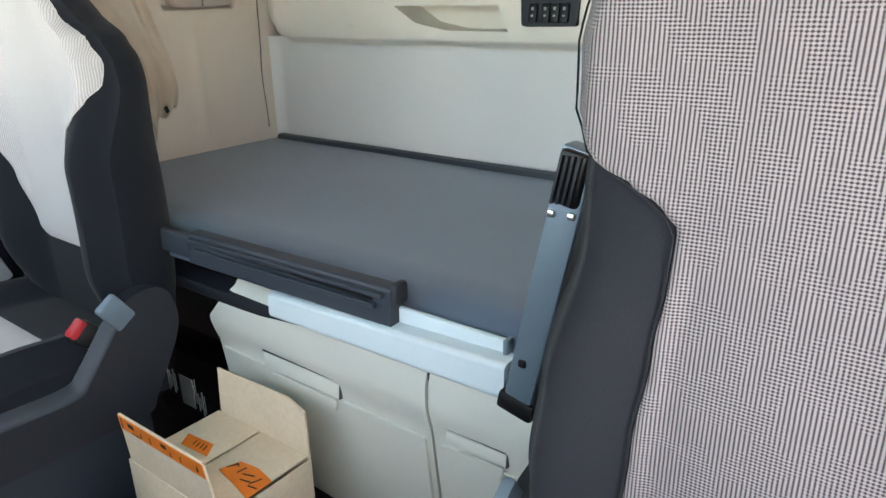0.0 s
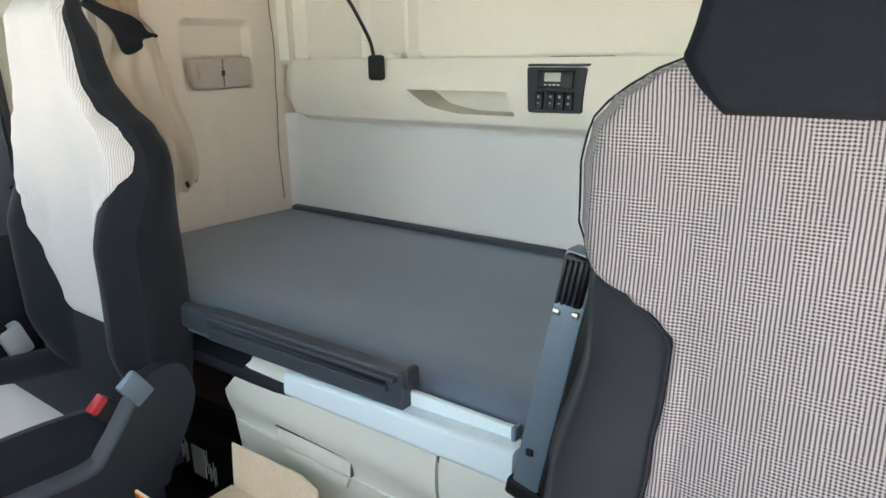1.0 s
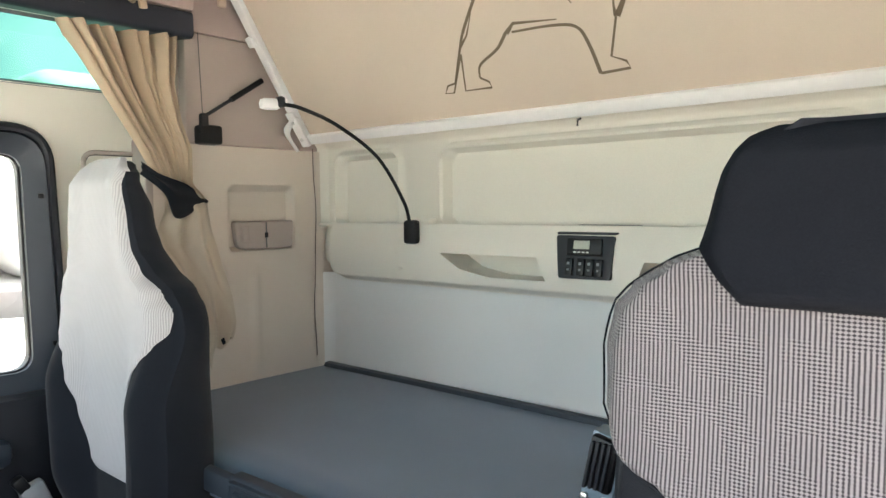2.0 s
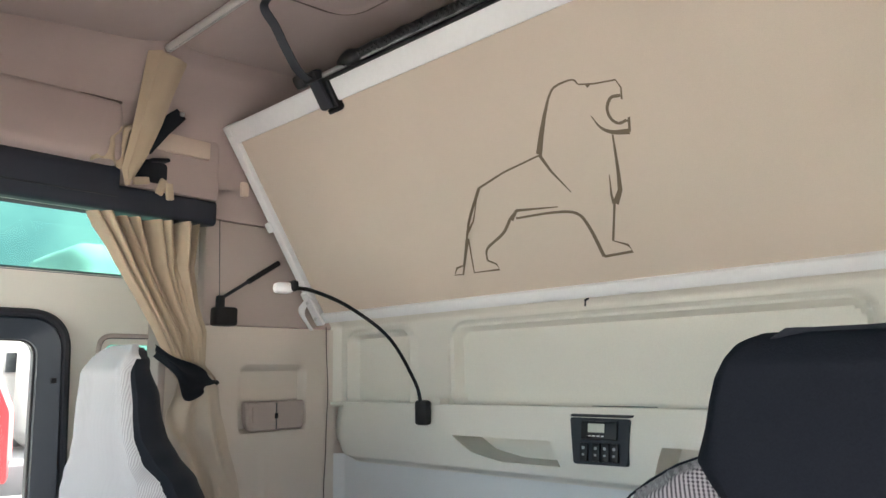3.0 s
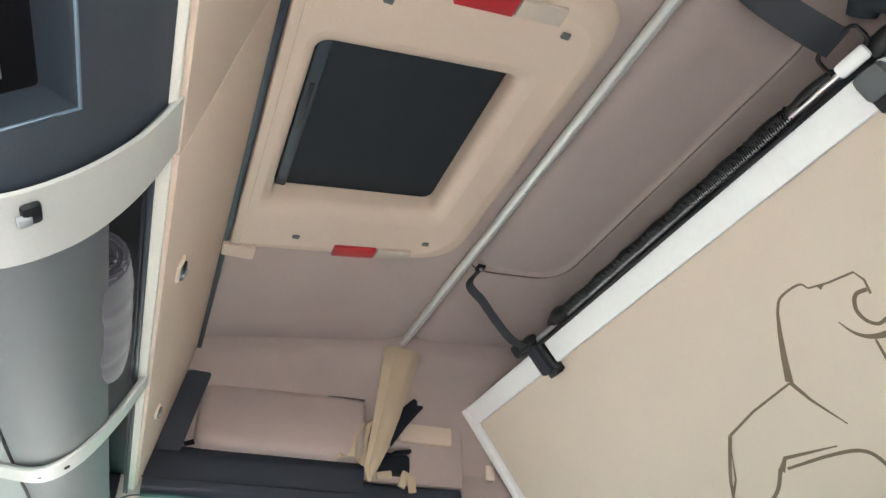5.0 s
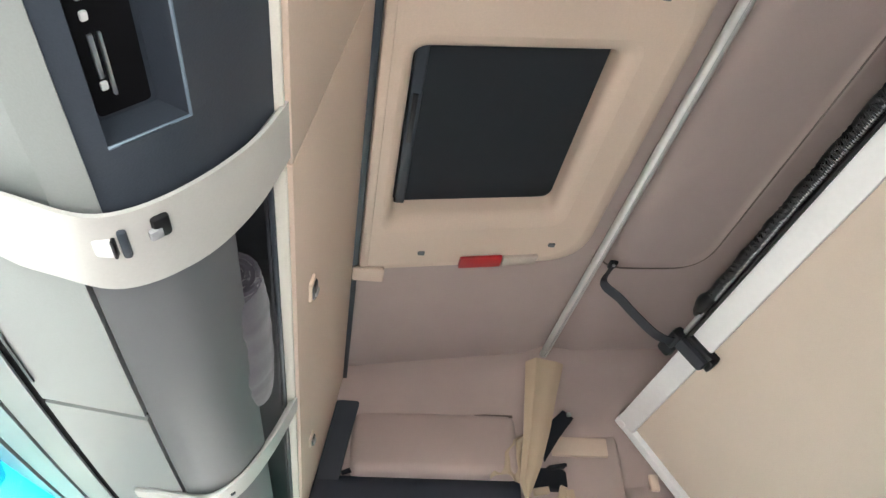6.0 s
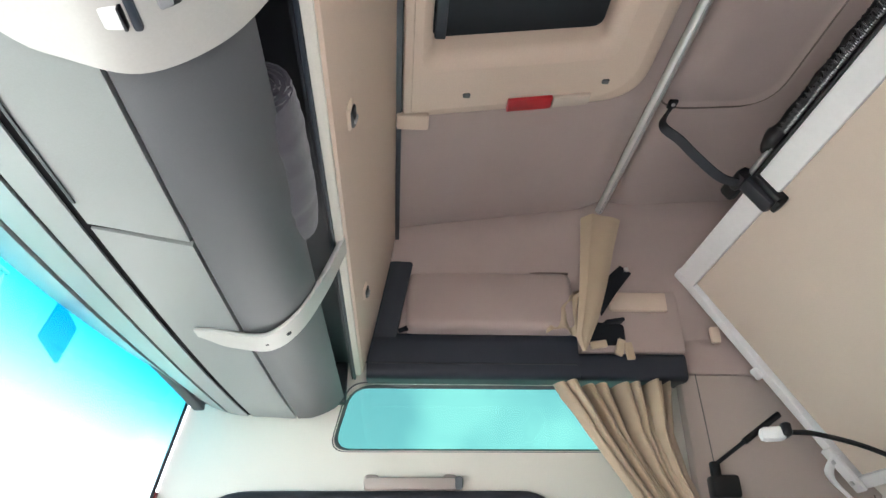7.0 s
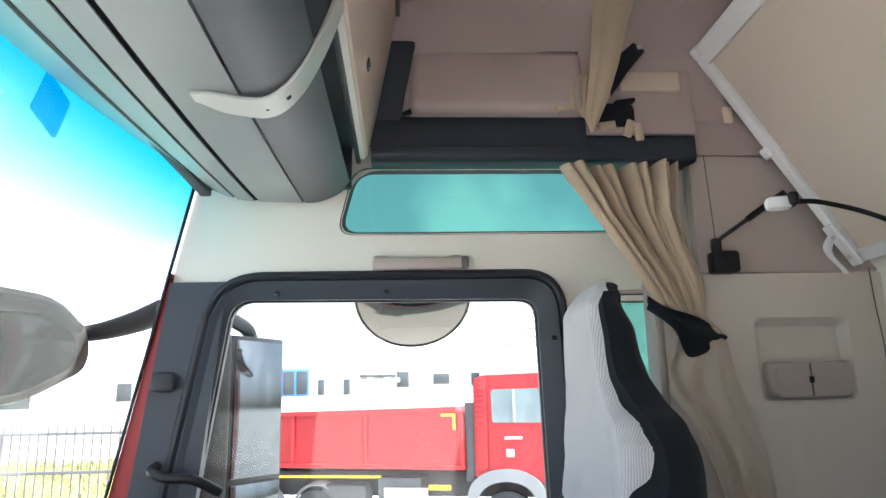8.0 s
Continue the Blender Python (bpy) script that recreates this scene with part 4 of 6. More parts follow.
def bunk_hardware():
    # rolled black safety net with its chrome bar along the raised edge
    net = thing("safety_net", tuple(on_bunk(0, 0.74, 0)), "rolled black safety net along the bunk edge", "net")
    rnd = random.Random(3)
    lump = lambda i: 0.45 + 0.55 * step(0, 4, i) * step(66, 50, i) + 0.75 * math.exp(-((i - 3) / 2.5) ** 2) + 0.10 * rnd.random()
    pts = [on_bunk(-0.42 + 0.90 * i / 60, 0.737 + 0.002 * math.sin(i * 0.9), 0.006 + 0.002 * math.sin(i * 1.7)) for i in range(61)]
    part("rolled_net", tube(pts, 0.0135, 10, taper=[lump(i) for i in range(61)]), M_BLACK, net)
    for k in range(3):
        part("cord", tube([on_bunk(-0.40 + 0.79 * i / 360, 0.735 + 0.0142 * math.sin(i * 0.9 + k * 2.1), 0.007 + 0.0142 * math.cos(i * 0.9 + k * 2.1)) for i in range(361)], 0.0022, 4), M_BLACK, net)
    part("rolled_net", tube([on_bunk(0.56 + 0.42 * i / 30, 0.775 + 0.01 * math.sin(i), 0.0) for i in range(31)], 0.042, 10, taper=[0.5 + 0.5 * step(0, 6, i) + 0.1 * rnd.random() for i in range(31)]), M_BLIND, net)
    part("bar", tube([on_bunk(-0.53, 0.728, 0.012), on_bunk(0.98, 0.728, 0.012)], 0.0065, 10), M_ALU, net, "chrome bar")
    part("bar", tube([on_bunk(-0.53, 0.715, 0.016), on_bunk(0.98, 0.715, 0.016)], 0.006, 8), M_BLACK, net)
    for x, turn in ((-0.515, 0), (0.522, 1)):
        s = thing("bunk_strap", (x, -0.60, 2.1), "black webbing strap with plastic clamp holding the bunk", "strap", "bunk straps")
        top = Vector((x + (-0.02 if turn else 0.065), -0.703, ceiling_z(-0.703) - 0.006))
        if turn:
            line = curve([top, (x - 0.012, -0.66, 2.155), (x - 0.004, -0.60, 2.105), on_bunk(x, 0.762, 0.03)], 40)
        else:
            line = curve([top, top + Vector((-0.035, -0.014, -0.030)), (x + 0.028, -0.682, 2.150), (x + 0.022, -0.645, 2.105), (x + 0.008, -0.59, 2.06), on_bunk(x, 0.715, 0.02)], 50)
        bm = bmesh.new()
        rows = []
        for i, p in enumerate(line):
            d = (line[min(i + 1, len(line) - 1)] - line[max(i - 1, 0)]).normalized()
            n = d.cross(Vector((1, 0.2, 0))).normalized()
            a = n.cross(d).normalized() * (0.014 if not turn else 0.025)
            rows.append([bm.verts.new(p + a * k + n * 0.0015 * q) for k, q in ((-1, -1), (1, -1), (1, 1), (-1, 1))])
        for r0, r1 in zip(rows, rows[1:]):
            for j in range(4):
                bm.faces.new((r0[j], r0[(j + 1) % 4], r1[(j + 1) % 4], r1[j]))
        part("webbing", bm, M_DARK, s)
        part("anchor", box(top + Vector((0.004, 0, 0.002)), (0.028, 0.022, 0.008), 0.003), M_BLACK, s)
        part("screw", box(top + Vector((0.008, 0, -0.004)), (0.009, 0.009, 0.006), 0.003), M_ALU, s)
        if turn:
            clamp = part("clamp", bunk_box((x - 0.002, 0.684, 0.016), (0.052, 0.052, 0.040), 0.014), M_MIDGREY, s, "grey plastic clamp roller")
            part("clamp_jaw", bunk_box((x + 0.002, 0.653, 0.014), (0.050, 0.028, 0.034), 0.006), M_BLACK, clamp)
            part("clamp_foot", bunk_box((x + 0.016, 0.634, 0.020), (0.040, 0.010, 0.016), 0.004), M_BLACK, clamp)
            part("clamp_head", bunk_box((x + 0.042, 0.722, 0.012), (0.046, 0.036, 0.034), 0.010), M_BLACK, clamp)
            part("ring", tube([on_bunk(x + 0.036 * math.copysign(abs(math.cos(t)) ** 0.5, math.cos(t)), 0.752 + 0.019 * math.copysign(abs(math.sin(t)) ** 0.5, math.sin(t)), 0.032) for t in np.linspace(0, 6.2832, 41)], 0.0035, 6), M_BLACK, s)
            part("white_tab", bunk_box((x, 0.727, 0.036), (0.054, 0.024, 0.012), 0.006), M_WHITE, s, "white plastic tab")
        else:
            clamp = part("clamp", bunk_box((x, 0.684, 0.016), (0.044, 0.090, 0.038), 0.011), M_DARK, s)
            part("clamp_plate", bunk_box((x + 0.030, 0.672, 0.010), (0.022, 0.090, 0.026), 0.006), M_BLACK, clamp)
            part("clamp_foot", bunk_box((x + 0.022, 0.632, 0.020), (0.038, 0.014, 0.026), 0.004), M_BLACK, clamp)
            part("clamp_head", bunk_box((x - 0.002, 0.735, 0.024), (0.062, 0.030, 0.036), 0.011), M_BLACK, clamp)
            part("wing", bunk_box((x - 0.056, 0.738, 0.018), (0.050, 0.042, 0.028), 0.012), M_BLACK, clamp)


bunk_hardware()


def bunk_strut():
    s = thing("bunk_strut", (-1.06, -0.47, 1.46), "black strut from the side wall to the bunk frame", "strut")
    part("wall_bracket", box((-1.058, -0.468, 1.458), (0.05, 0.075, 0.06), 0.01), M_BLACK, s)
    part("knuckle", box((-1.045, -0.49, 1.50), (0.024, 0.026, 0.045), 0.008), M_BLACK, s)
    a, b = Vector((-1.04, -0.49, 1.512)), Vector((-1.012, -0.30, 1.64))
    part("cylinder", tube([a.lerp(b, 0.45), b], 0.009, 10), M_BLACK, s)
    part("rod", tube([a, a.lerp(b, 0.5)], 0.0055, 8), M_DARK, s)


bunk_strut()


def reading_lamp():
    s = thing("reading_lamp", (-0.61, -0.06, 1.13), "black gooseneck reading lamp with a white head", "lamp")
    part("socket", box((-0.570, -0.078, 1.154), (0.050, 0.03, 0.074), 0.010), M_BLACK, s)
    part("bracket", box((-0.528, -0.045, 1.186), (0.035, 0.04, 0.018), 0.004), M_WALL, s, "cream bracket")
    part("gooseneck", tube(curve([(-0.572, -0.085, 1.188), (-0.573, -0.11, 1.25), (-0.586, -0.20, 1.375), (-0.61, -0.33, 1.46), (-0.63, -0.44, 1.50), (-0.645, -0.50, 1.508)], 60), 0.0055, 8), M_BLACK, s)
    head = part("lamp_head", box((-0.656, -0.525, 1.506), (0.036, 0.055, 0.03), 0.012, (0, 0, -15)), M_WHITE, s, "white plastic lamp head")
    part("collar", box((-0.648, -0.500, 1.512), (0.045, 0.022, 0.030), 0.008, (0, 0, -15)), M_BLACK, head)


reading_lamp()


# ---------------------------------------------------------------- roof hatch and curtain rod
def hatch():
    h = thing("roof_hatch", (0, -1.07, 2.15), "beige roof hatch surround with closed black blind", "hatch")
    flat = lambda a, b, d: (a, b, ceiling_z(b) - 0.028 + d)
    frame_line = lambda d: ring([(-0.405 + d, -1.335 + 0.3 * d), (-0.405 + d, -0.80 - d), (0.405 - d, -0.80 - d), (0.405 - d, -1.335 + 0.3 * d)], [0.03, 0.10, 0.10, 0.03], 8)
    hole_line = lambda d: ring([(-0.213 - d, -1.278 - 0.5 * d), (-0.213 - d, -0.933 + d), (0.213 + d, -0.933 + d), (0.213 + d, -1.278 - 0.5 * d)], 0.025 + 0.5 * d, 8)
    def rolled(line, steps):
        bm = None
        for (d0, h0), (d1, h1) in zip(steps, steps[1:]):
            bm = band_between(line(d0), line(d1), lambda a, b, h: flat(a, b, h), h0, h1, bm)
        bmesh.ops.remove_doubles(bm, verts=bm.verts, dist=0.0002)
        return bm
    rim, hole = hole_line(0.036), hole_line(0.0)
    part("outer_edge", rolled(frame_line, [(0.0, 0.040), (0.003, 0.022), (0.010, 0.010), (0.022, 0.003), (0.040, 0.0)]), M_BEIGE, h)
    part("surround", plate(frame_line(0.040), (rim,), lambda a, b: flat(a, b, 0.0), (0, 0, 0.003)), M_BEIGE, h)
    part("inner_edge", rolled(hole_line, [(0.036, 0.0), (0.026, 0.002), (0.014, 0.008), (0.005, 0.016), (0.001, 0.028), (0.0, 0.072)]), M_BEIGE, h)
    blind = part("blind", plate(hole, (), lambda a, b: flat(a, b, 0.058), (0, 0, 0.01)), M_BLIND, h, "black roller blind")
    part("blind_grip", box((0.0, -1.262, ceiling_z(-1.262) + 0.024), (0.42, 0.022, 0.010), 0.003), M_SLATE, blind)
    part("grip_slot", box((0.03, -1.262, ceiling_z(-1.262) + 0.0185), (0.12, 0.010, 0.003), 0.002), M_BLACK, blind)
    for s in (-1, 1):
        part("red_lens", box((s * 0.366, -1.060, ceiling_z(-1.060) - 0.031), (0.036, 0.098, 0.010), 0.002, (8, 0, 0)), M_RED, h, "red courtesy lamp lens")
        part("clear_lens", box((s * 0.366, -0.968, ceiling_z(-0.968) - 0.031), (0.032, 0.082, 0.010), 0.002, (8, 0, 0)), M_CLEAR, h, "clear courtesy lamp lens")
        for e, y in ((0.326, -1.20), (0.316 if s < 0 else 0.331, -0.904)):
            part("screw_cap", box((s * e, y, ceiling_z(y) - 0.029), (0.013, 0.016, 0.006), 0.003), M_MIDGREY, h)
        part("corner_tab", box((s * 0.40, -1.31, ceiling_z(-1.31) - 0.026), (0.05, 0.07, 0.014), 0.005), M_BEIGE, h)
    part("track", box((0, -1.322, ceiling_z(-1.322) - 0.020), (0.74, 0.018, 0.022), 0.004), M_BEIGE, h, "beige blind track")
    part("track_groove", box((0, -1.337, ceiling_z(-1.337) - 0.012), (0.80, 0.008, 0.014), 0.002), M_MIDGREY, h)


hatch()

rod = thing("curtain_rod", (0, -0.742, 2.222), "brushed aluminium curtain rail across the ceiling", "curtain rail")
part("rail", tube([(-0.930, -0.749, 2.219), (0.930, -0.749, 2.219)], 0.0122, 14), M_SATIN, rod)
part("rail_groove", box((0, -0.749, 2.2085), (1.85, 0.004, 0.003)), M_FENDER, rod)
for ex in (-0.932, 0.932):
    part("end_screw", box((ex, -0.742, 2.222), (0.012, 0.012, 0.012), 0.004), M_DARK, rod)


# ---------------------------------------------------------------- overhead console
LIFT = lambda x, y, z: (x, y, z + 0.045 * (x / 1.1) ** 2 * step(-1.40, -1.55, y))


def overhead_console():
    c = thing("overhead_console", (0, -1.6, 1.62), "grey overhead console with open shelf and tan flaps", "console")
    under = [(-1.7165, 1.602), (-1.600, 1.597), (-1.600, 1.622), (-1.7165, 1.630)]
    joint = lambda y: (-1.600 - y) * 0.30
    for x0, x1, a, b in ((-1.09, -0.008, 0, 1), (0.004, 0.362, 1, 0), (0.367, 1.09, 0, 0)):
        def skew(x, y, z, x0=x0, x1=x1, a=a, b=b):
            k = (x - x0) / (x1 - x0)
            return LIFT(x + joint(y) * (b * k + a * (1 - k)), y, z)
        part("underside_panel", profile(under, x0, x1, skew, 12), M_GREY, c, "pale grey underside panel")
    seam = [(-1.602, 1.606), (-1.592, 1.606), (-1.592, 1.64), (-1.602, 1.64)]
    part("seam", profile(seam, -1.09, 1.09, LIFT, 16), M_VOID, c)
    part("seam", box((0.017, -1.660, 1.6115), (0.020, 0.135, 0.012), 0.0, (0, 0, 16.7)), M_VOID, c)
    bow = lambda x, y, z: LIFT(x, y - 0.10 * (1 - (x / 1.15) ** 2) * step(-1.80, -1.93, y), z)
    for line in ([(-1.776, 1.609), (-1.7285, 1.602), (-1.7285, 1.63), (-1.776, 1.64)], [(-1.832, 1.630), (-1.785, 1.611), (-1.785, 1.64), (-1.832, 1.66)], [(-1.935, 1.735), (-1.890, 1.680), (-1.839, 1.633), (-1.839, 1.66), (-1.935, 1.76)]):
        part("trim_panel", profile(line, -1.09, 1.09, bow, 24), M_GREY, c, "pale grey trim strip along the windscreen")
    for y0, y1, z in ((-1.7295, -1.7155, 1.6055), (-1.7855, -1.7755, 1.6155), (-1.8395, -1.8315, 1.6365)):
        part("trim_gap", profile([(y0, z), (y1, z), (y1, z + 0.02), (y0, z + 0.02)], -1.09, 1.09, LIFT, 16), M_VOID, c)
    part("trim_bead", profile([(-1.7145, 1.600), (-1.7105, 1.599), (-1.7105, 1.61), (-1.7145, 1.61)], 0.09, 1.09, LIFT, 16), M_BLACK, c)
    lip = [(-1.594, 1.597), (-1.570, 1.598), (-1.556, 1.600), (-1.538, 1.607), (-1.518, 1.620), (-1.498, 1.639), (-1.482, 1.660), (-1.474, 1.674), (-1.480, 1.679), (-1.500, 1.662), (-1.535, 1.632), (-1.594, 1.618)]
    part("lip", profile(lip, -1.09, 0.372, LIFT, 16), M_MIDGREY, c, "mid grey rounded shelf lip")
    part("shelf_floor", profile([(-1.90, 1.69), (-1.53, 1.634), (-1.49, 1.664), (-1.495, 1.678), (-1.54, 1.652), (-1.90, 1.70)], -1.09, 0.372, LIFT, 8), M_DARK, c)
    part("shelf_back", box((0, -1.86, 1.92), (2.18, 0.03, 0.52), 0.005), M_DARK, c)
    part("shelf_end", box((-1.085, -1.67, 1.90), (0.03, 0.40, 0.44), 0.005), M_DARK, c)
    part("shelf_top", box((0, -1.65, 1.80), (2.16, 0.40, 0.015), 0.003), M_DARK, c)
    # tan flaps, slightly raked, with catches
    rake = math.degrees(math.atan2(0.08, 0.38))
    for x0, x1 in ((-1.03, 0.3375), (0.3395, 1.03)):
        mid = (x0 + x1) / 2
        flap = part("flap", box((mid, -1.391, 1.945), (x1 - x0, 0.018, 0.394), 0.0025, (-rake, 0, 0)), M_BEIGE, c, "tan flap door")
        part("edge_strip", box((mid, -1.437, 1.748), (x1 - x0, 0.016, 0.010), 0.003), M_WALL, flap)
        for cx in ((-0.003, -0.63) if x0 < 0 else (0.62,)):
            part("catch", box((cx, -1.4085, 1.815), (0.050, 0.010, 0.026), 0.008, (-rake, 0, 0)), M_BEIGE, flap, "tan catch surround")
            pull = part("catch_slot", box((cx - 0.001, -1.4045, 1.8135), (0.042, 0.010, 0.018), 0.006, (-rake, 0, 0)), M_BLACK, flap, "dark oval catch")
            part("catch_bar", box((cx - 0.006, -1.4005, 1.8125), (0.010, 0.006, 0.014), 0.002, (-rake, 0, 0)), M_FENDER, pull)
    part("shelf_rail", box((-0.35, -1.4465, 1.744), (1.40, 0.006, 0.014), 0.002), M_SLATE, c)
    part("shelf_rail", box((-0.35, -1.4525, 1.748), (1.40, 0.004, 0.020), 0.001), M_DARK, c)
    # Slate strip put in for the shaded gap above the flaps.
    part("top_gap", box((0, -1.344, 2.128), (2.04, 0.020, 0.026), 0.003), M_SLATE, c, "dark strip standing in for the shaded gap at the ceiling")
    # closed middle unit with a radio bay, above the driver
    outline = [(-1.594, 1.598), (-1.560, 1.600), (-1.540, 1.607), (-1.518, 1.620), (-1.489, 1.651), (-1.475, 1.672), (-1.438, 1.742), (-1.60, 1.742)]
    sunk = [(-1.594, 1.598), (-1.560, 1.600), (-1.540, 1.607), (-1.555, 1.632), (-1.517, 1.664), (-1.489, 1.651), (-1.475, 1.672), (-1.438, 1.742), (-1.60, 1.742)]
    bay = part("instrument_unit", profile(outline, 0.378, 0.500), M_SLATE, c, "dark slate instrument unit")
    part("bay_surround", profile(sunk, 0.500, 0.800), M_SLATE, bay)
    part("bay_end", profile(outline, 0.800, 1.09), M_SLATE, bay)
    part("unit_edge", profile([(-1.594, 1.5955), (-1.566, 1.5975), (-1.558, 1.599), (-1.560, 1.606), (-1.594, 1.606)], 0.378, 1.09), M_GREY, c, "pale grey lower edge of the unit")
    # Pale tube paints the highlight along two edges of the radio bay.
    edge_line = [(0.800, -1.4885, 1.6505), (0.500, -1.4885, 1.6505), (0.500, -1.540, 1.6065)]
    part("edge_highlight", tube(edge_line, 0.0016, 6), M_STEEL, bay, "pale line painting the highlight on the radio bay's edge")
    t2 = Vector((0, 0.038, 0.032)).normalized()
    m2 = Matrix((Vector((1, 0, 0)), t2, Vector((1, 0, 0)).cross(t2))).transposed().to_4x4()
    out2 = Vector((0, 0.644, -0.765))
    o2 = lambda x, k, h: Vector((x, -1.555, 1.632)) + t2 * k + out2 * h
    face_line = ring([(0.508, 0.002), (0.508, 0.044), (0.795, 0.044), (0.795, 0.002)], 0.005)
    part("radio_bay", plate(face_line, (), lambda a, b: o2(a, b, 0.005), tuple(out2 * -0.004)), M_VOID, bay, "black radio face")
    part("radio_trim", box(o2(0.553, 0.0185, 0.006), (0.056, 0.003, 0.003), 0.001, m2), M_ALU, bay, "bright radio trim line")
    part("radio_trim", box(o2(0.562, 0.012, 0.006), (0.038, 0.004, 0.003), 0.001, m2), M_ALU, bay, "bright radio trim line")
    for x in (0.536, 0.596, 0.612, 0.628, 0.648):
        part("radio_key", box(o2(x, 0.012, 0.006), (0.008, 0.006, 0.004), 0.002, m2), M_PAPER, bay)
    part("radio_key", box(o2(0.640, 0.030, 0.006), (0.055, 0.012, 0.004), 0.002, m2), M_RED, bay)
    # curved silver straps over the lip
    def strap(name, path, width, label):
        line = curve(path, 36)
        k = len(line) - 1
        bm = bmesh.new()
        rows = []
        for i, p in enumerate(line):
            d = (line[min(i + 1, k)] - line[max(i - 1, 0)]).normalized()
            nn = Vector((1, 0, 0)).cross(d).normalized()
            w = width * (0.45 + 0.55 * step(0, 0.16, i / k)) * (1 - 0.25 * step(0.6, 1, i / k)) / 2
            rows.append([bm.verts.new(p + Vector((a * w, 0, 0)) + nn * b) for a, b in ((-1, 0.0), (-0.8, 0.006), (0.8, 0.006), (1, 0.0), (1, -0.004), (-1, -0.004))])
        for r0, r1 in zip(rows, rows[1:]):
            for j in range(6):
                bm.faces.new((r0[j], r0[(j + 1) % 6], r1[(j + 1) % 6], r1[j]))
        bm.faces.new(rows[0][::-1])
        bm.faces.new(rows[-1])
        return part(name, bm, M_SILVER, c, label)
    b = strap("strap", [(0.43, -1.69, 1.598), (0.405, -1.62, 1.591), (0.388, -1.558, 1.590), (0.385, -1.50, 1.628), (0.386, -1.455, 1.69), (0.392, -1.424, 1.765)], 0.105, "silver plastic strap with switches")
    part("switch", box((0.400, -1.560, 1.586), (0.022, 0.016, 0.008), 0.003), M_WHITE, b, "white rocker switch")
    part("switch_gap", box((0.400, -1.5515, 1.5865), (0.024, 0.003, 0.008), 0.001), M_BLACK, b)
    part("switch", box((0.402, -1.544, 1.590), (0.036, 0.008, 0.008), 0.003, (15, 0, 0)), M_SLATE, b)
    part("switch", box((0.410, -1.517, 1.607), (0.026, 0.016, 0.010), 0.004, (38, 0, 0)), M_BLACK, b)
    part("switch_face", box((0.406, -1.520, 1.600), (0.012, 0.012, 0.006), 0.002, (38, 0, 0)), M_FENDER, b)
    for x in (-0.362, ):
        b = strap("strap", [(x + 0.03, -1.675, 1.602), (x + 0.008, -1.62, 1.597), (x, -1.558, 1.596), (x + 0.015, -1.51, 1.626), (x + 0.05, -1.465, 1.683), (x + 0.082, -1.43, 1.748)], 0.072, "silver plastic strap")
        part("screw", box((x - 0.005, -1.561, 1.594), (0.010, 0.010, 0.006), 0.003), M_DARK, b)
        part("screw", box((x + 0.006, -1.523, 1.610), (0.010, 0.010, 0.006), 0.003, (38, 0, 0)), M_DARK, b)


overhead_console()


def blanket():
    s = thing("rolled_blanket", (0.06, -1.505, 1.70), "grey rolled blanket lying on the overhead shelf", "blanket")
    rnd = random.Random(5)
    bm = bmesh.new()
    rings = []
    for i in range(26):
        k = i / 25
        r = 0.043 * (0.86 + 0.14 * math.sin(math.pi * k) + 0.05 * rnd.random())
        rings.append([bm.verts.new((-0.125 + 0.30 * k, -1.494 + r * math.cos(t) * 0.95, 1.707 + r * math.sin(t) * 1.05 + 0.003 * math.sin(3 * t + k * 9))) for t in (2 * math.pi * j / 24 for j in range(24))])
    for a, b in zip(rings, rings[1:]):
        for j in range(24):
            bm.faces.new((a[j], a[(j + 1) % 24], b[(j + 1) % 24], b[j]))
    bm.faces.new(rings[0][::-1])
    bm.faces.new(rings[-1])
    part("roll", bm, M_TOWEL, s)
    spiral = [(0.178, -1.494 + (0.005 + 0.030 * k / 40) * math.cos(k * 0.36), 1.707 + (0.005 + 0.030 * k / 40) * math.sin(k * 0.36)) for k in range(41)]
    part("fold_edge", tube(spiral, 0.004, 6), M_TOWEL, s)


blanket()


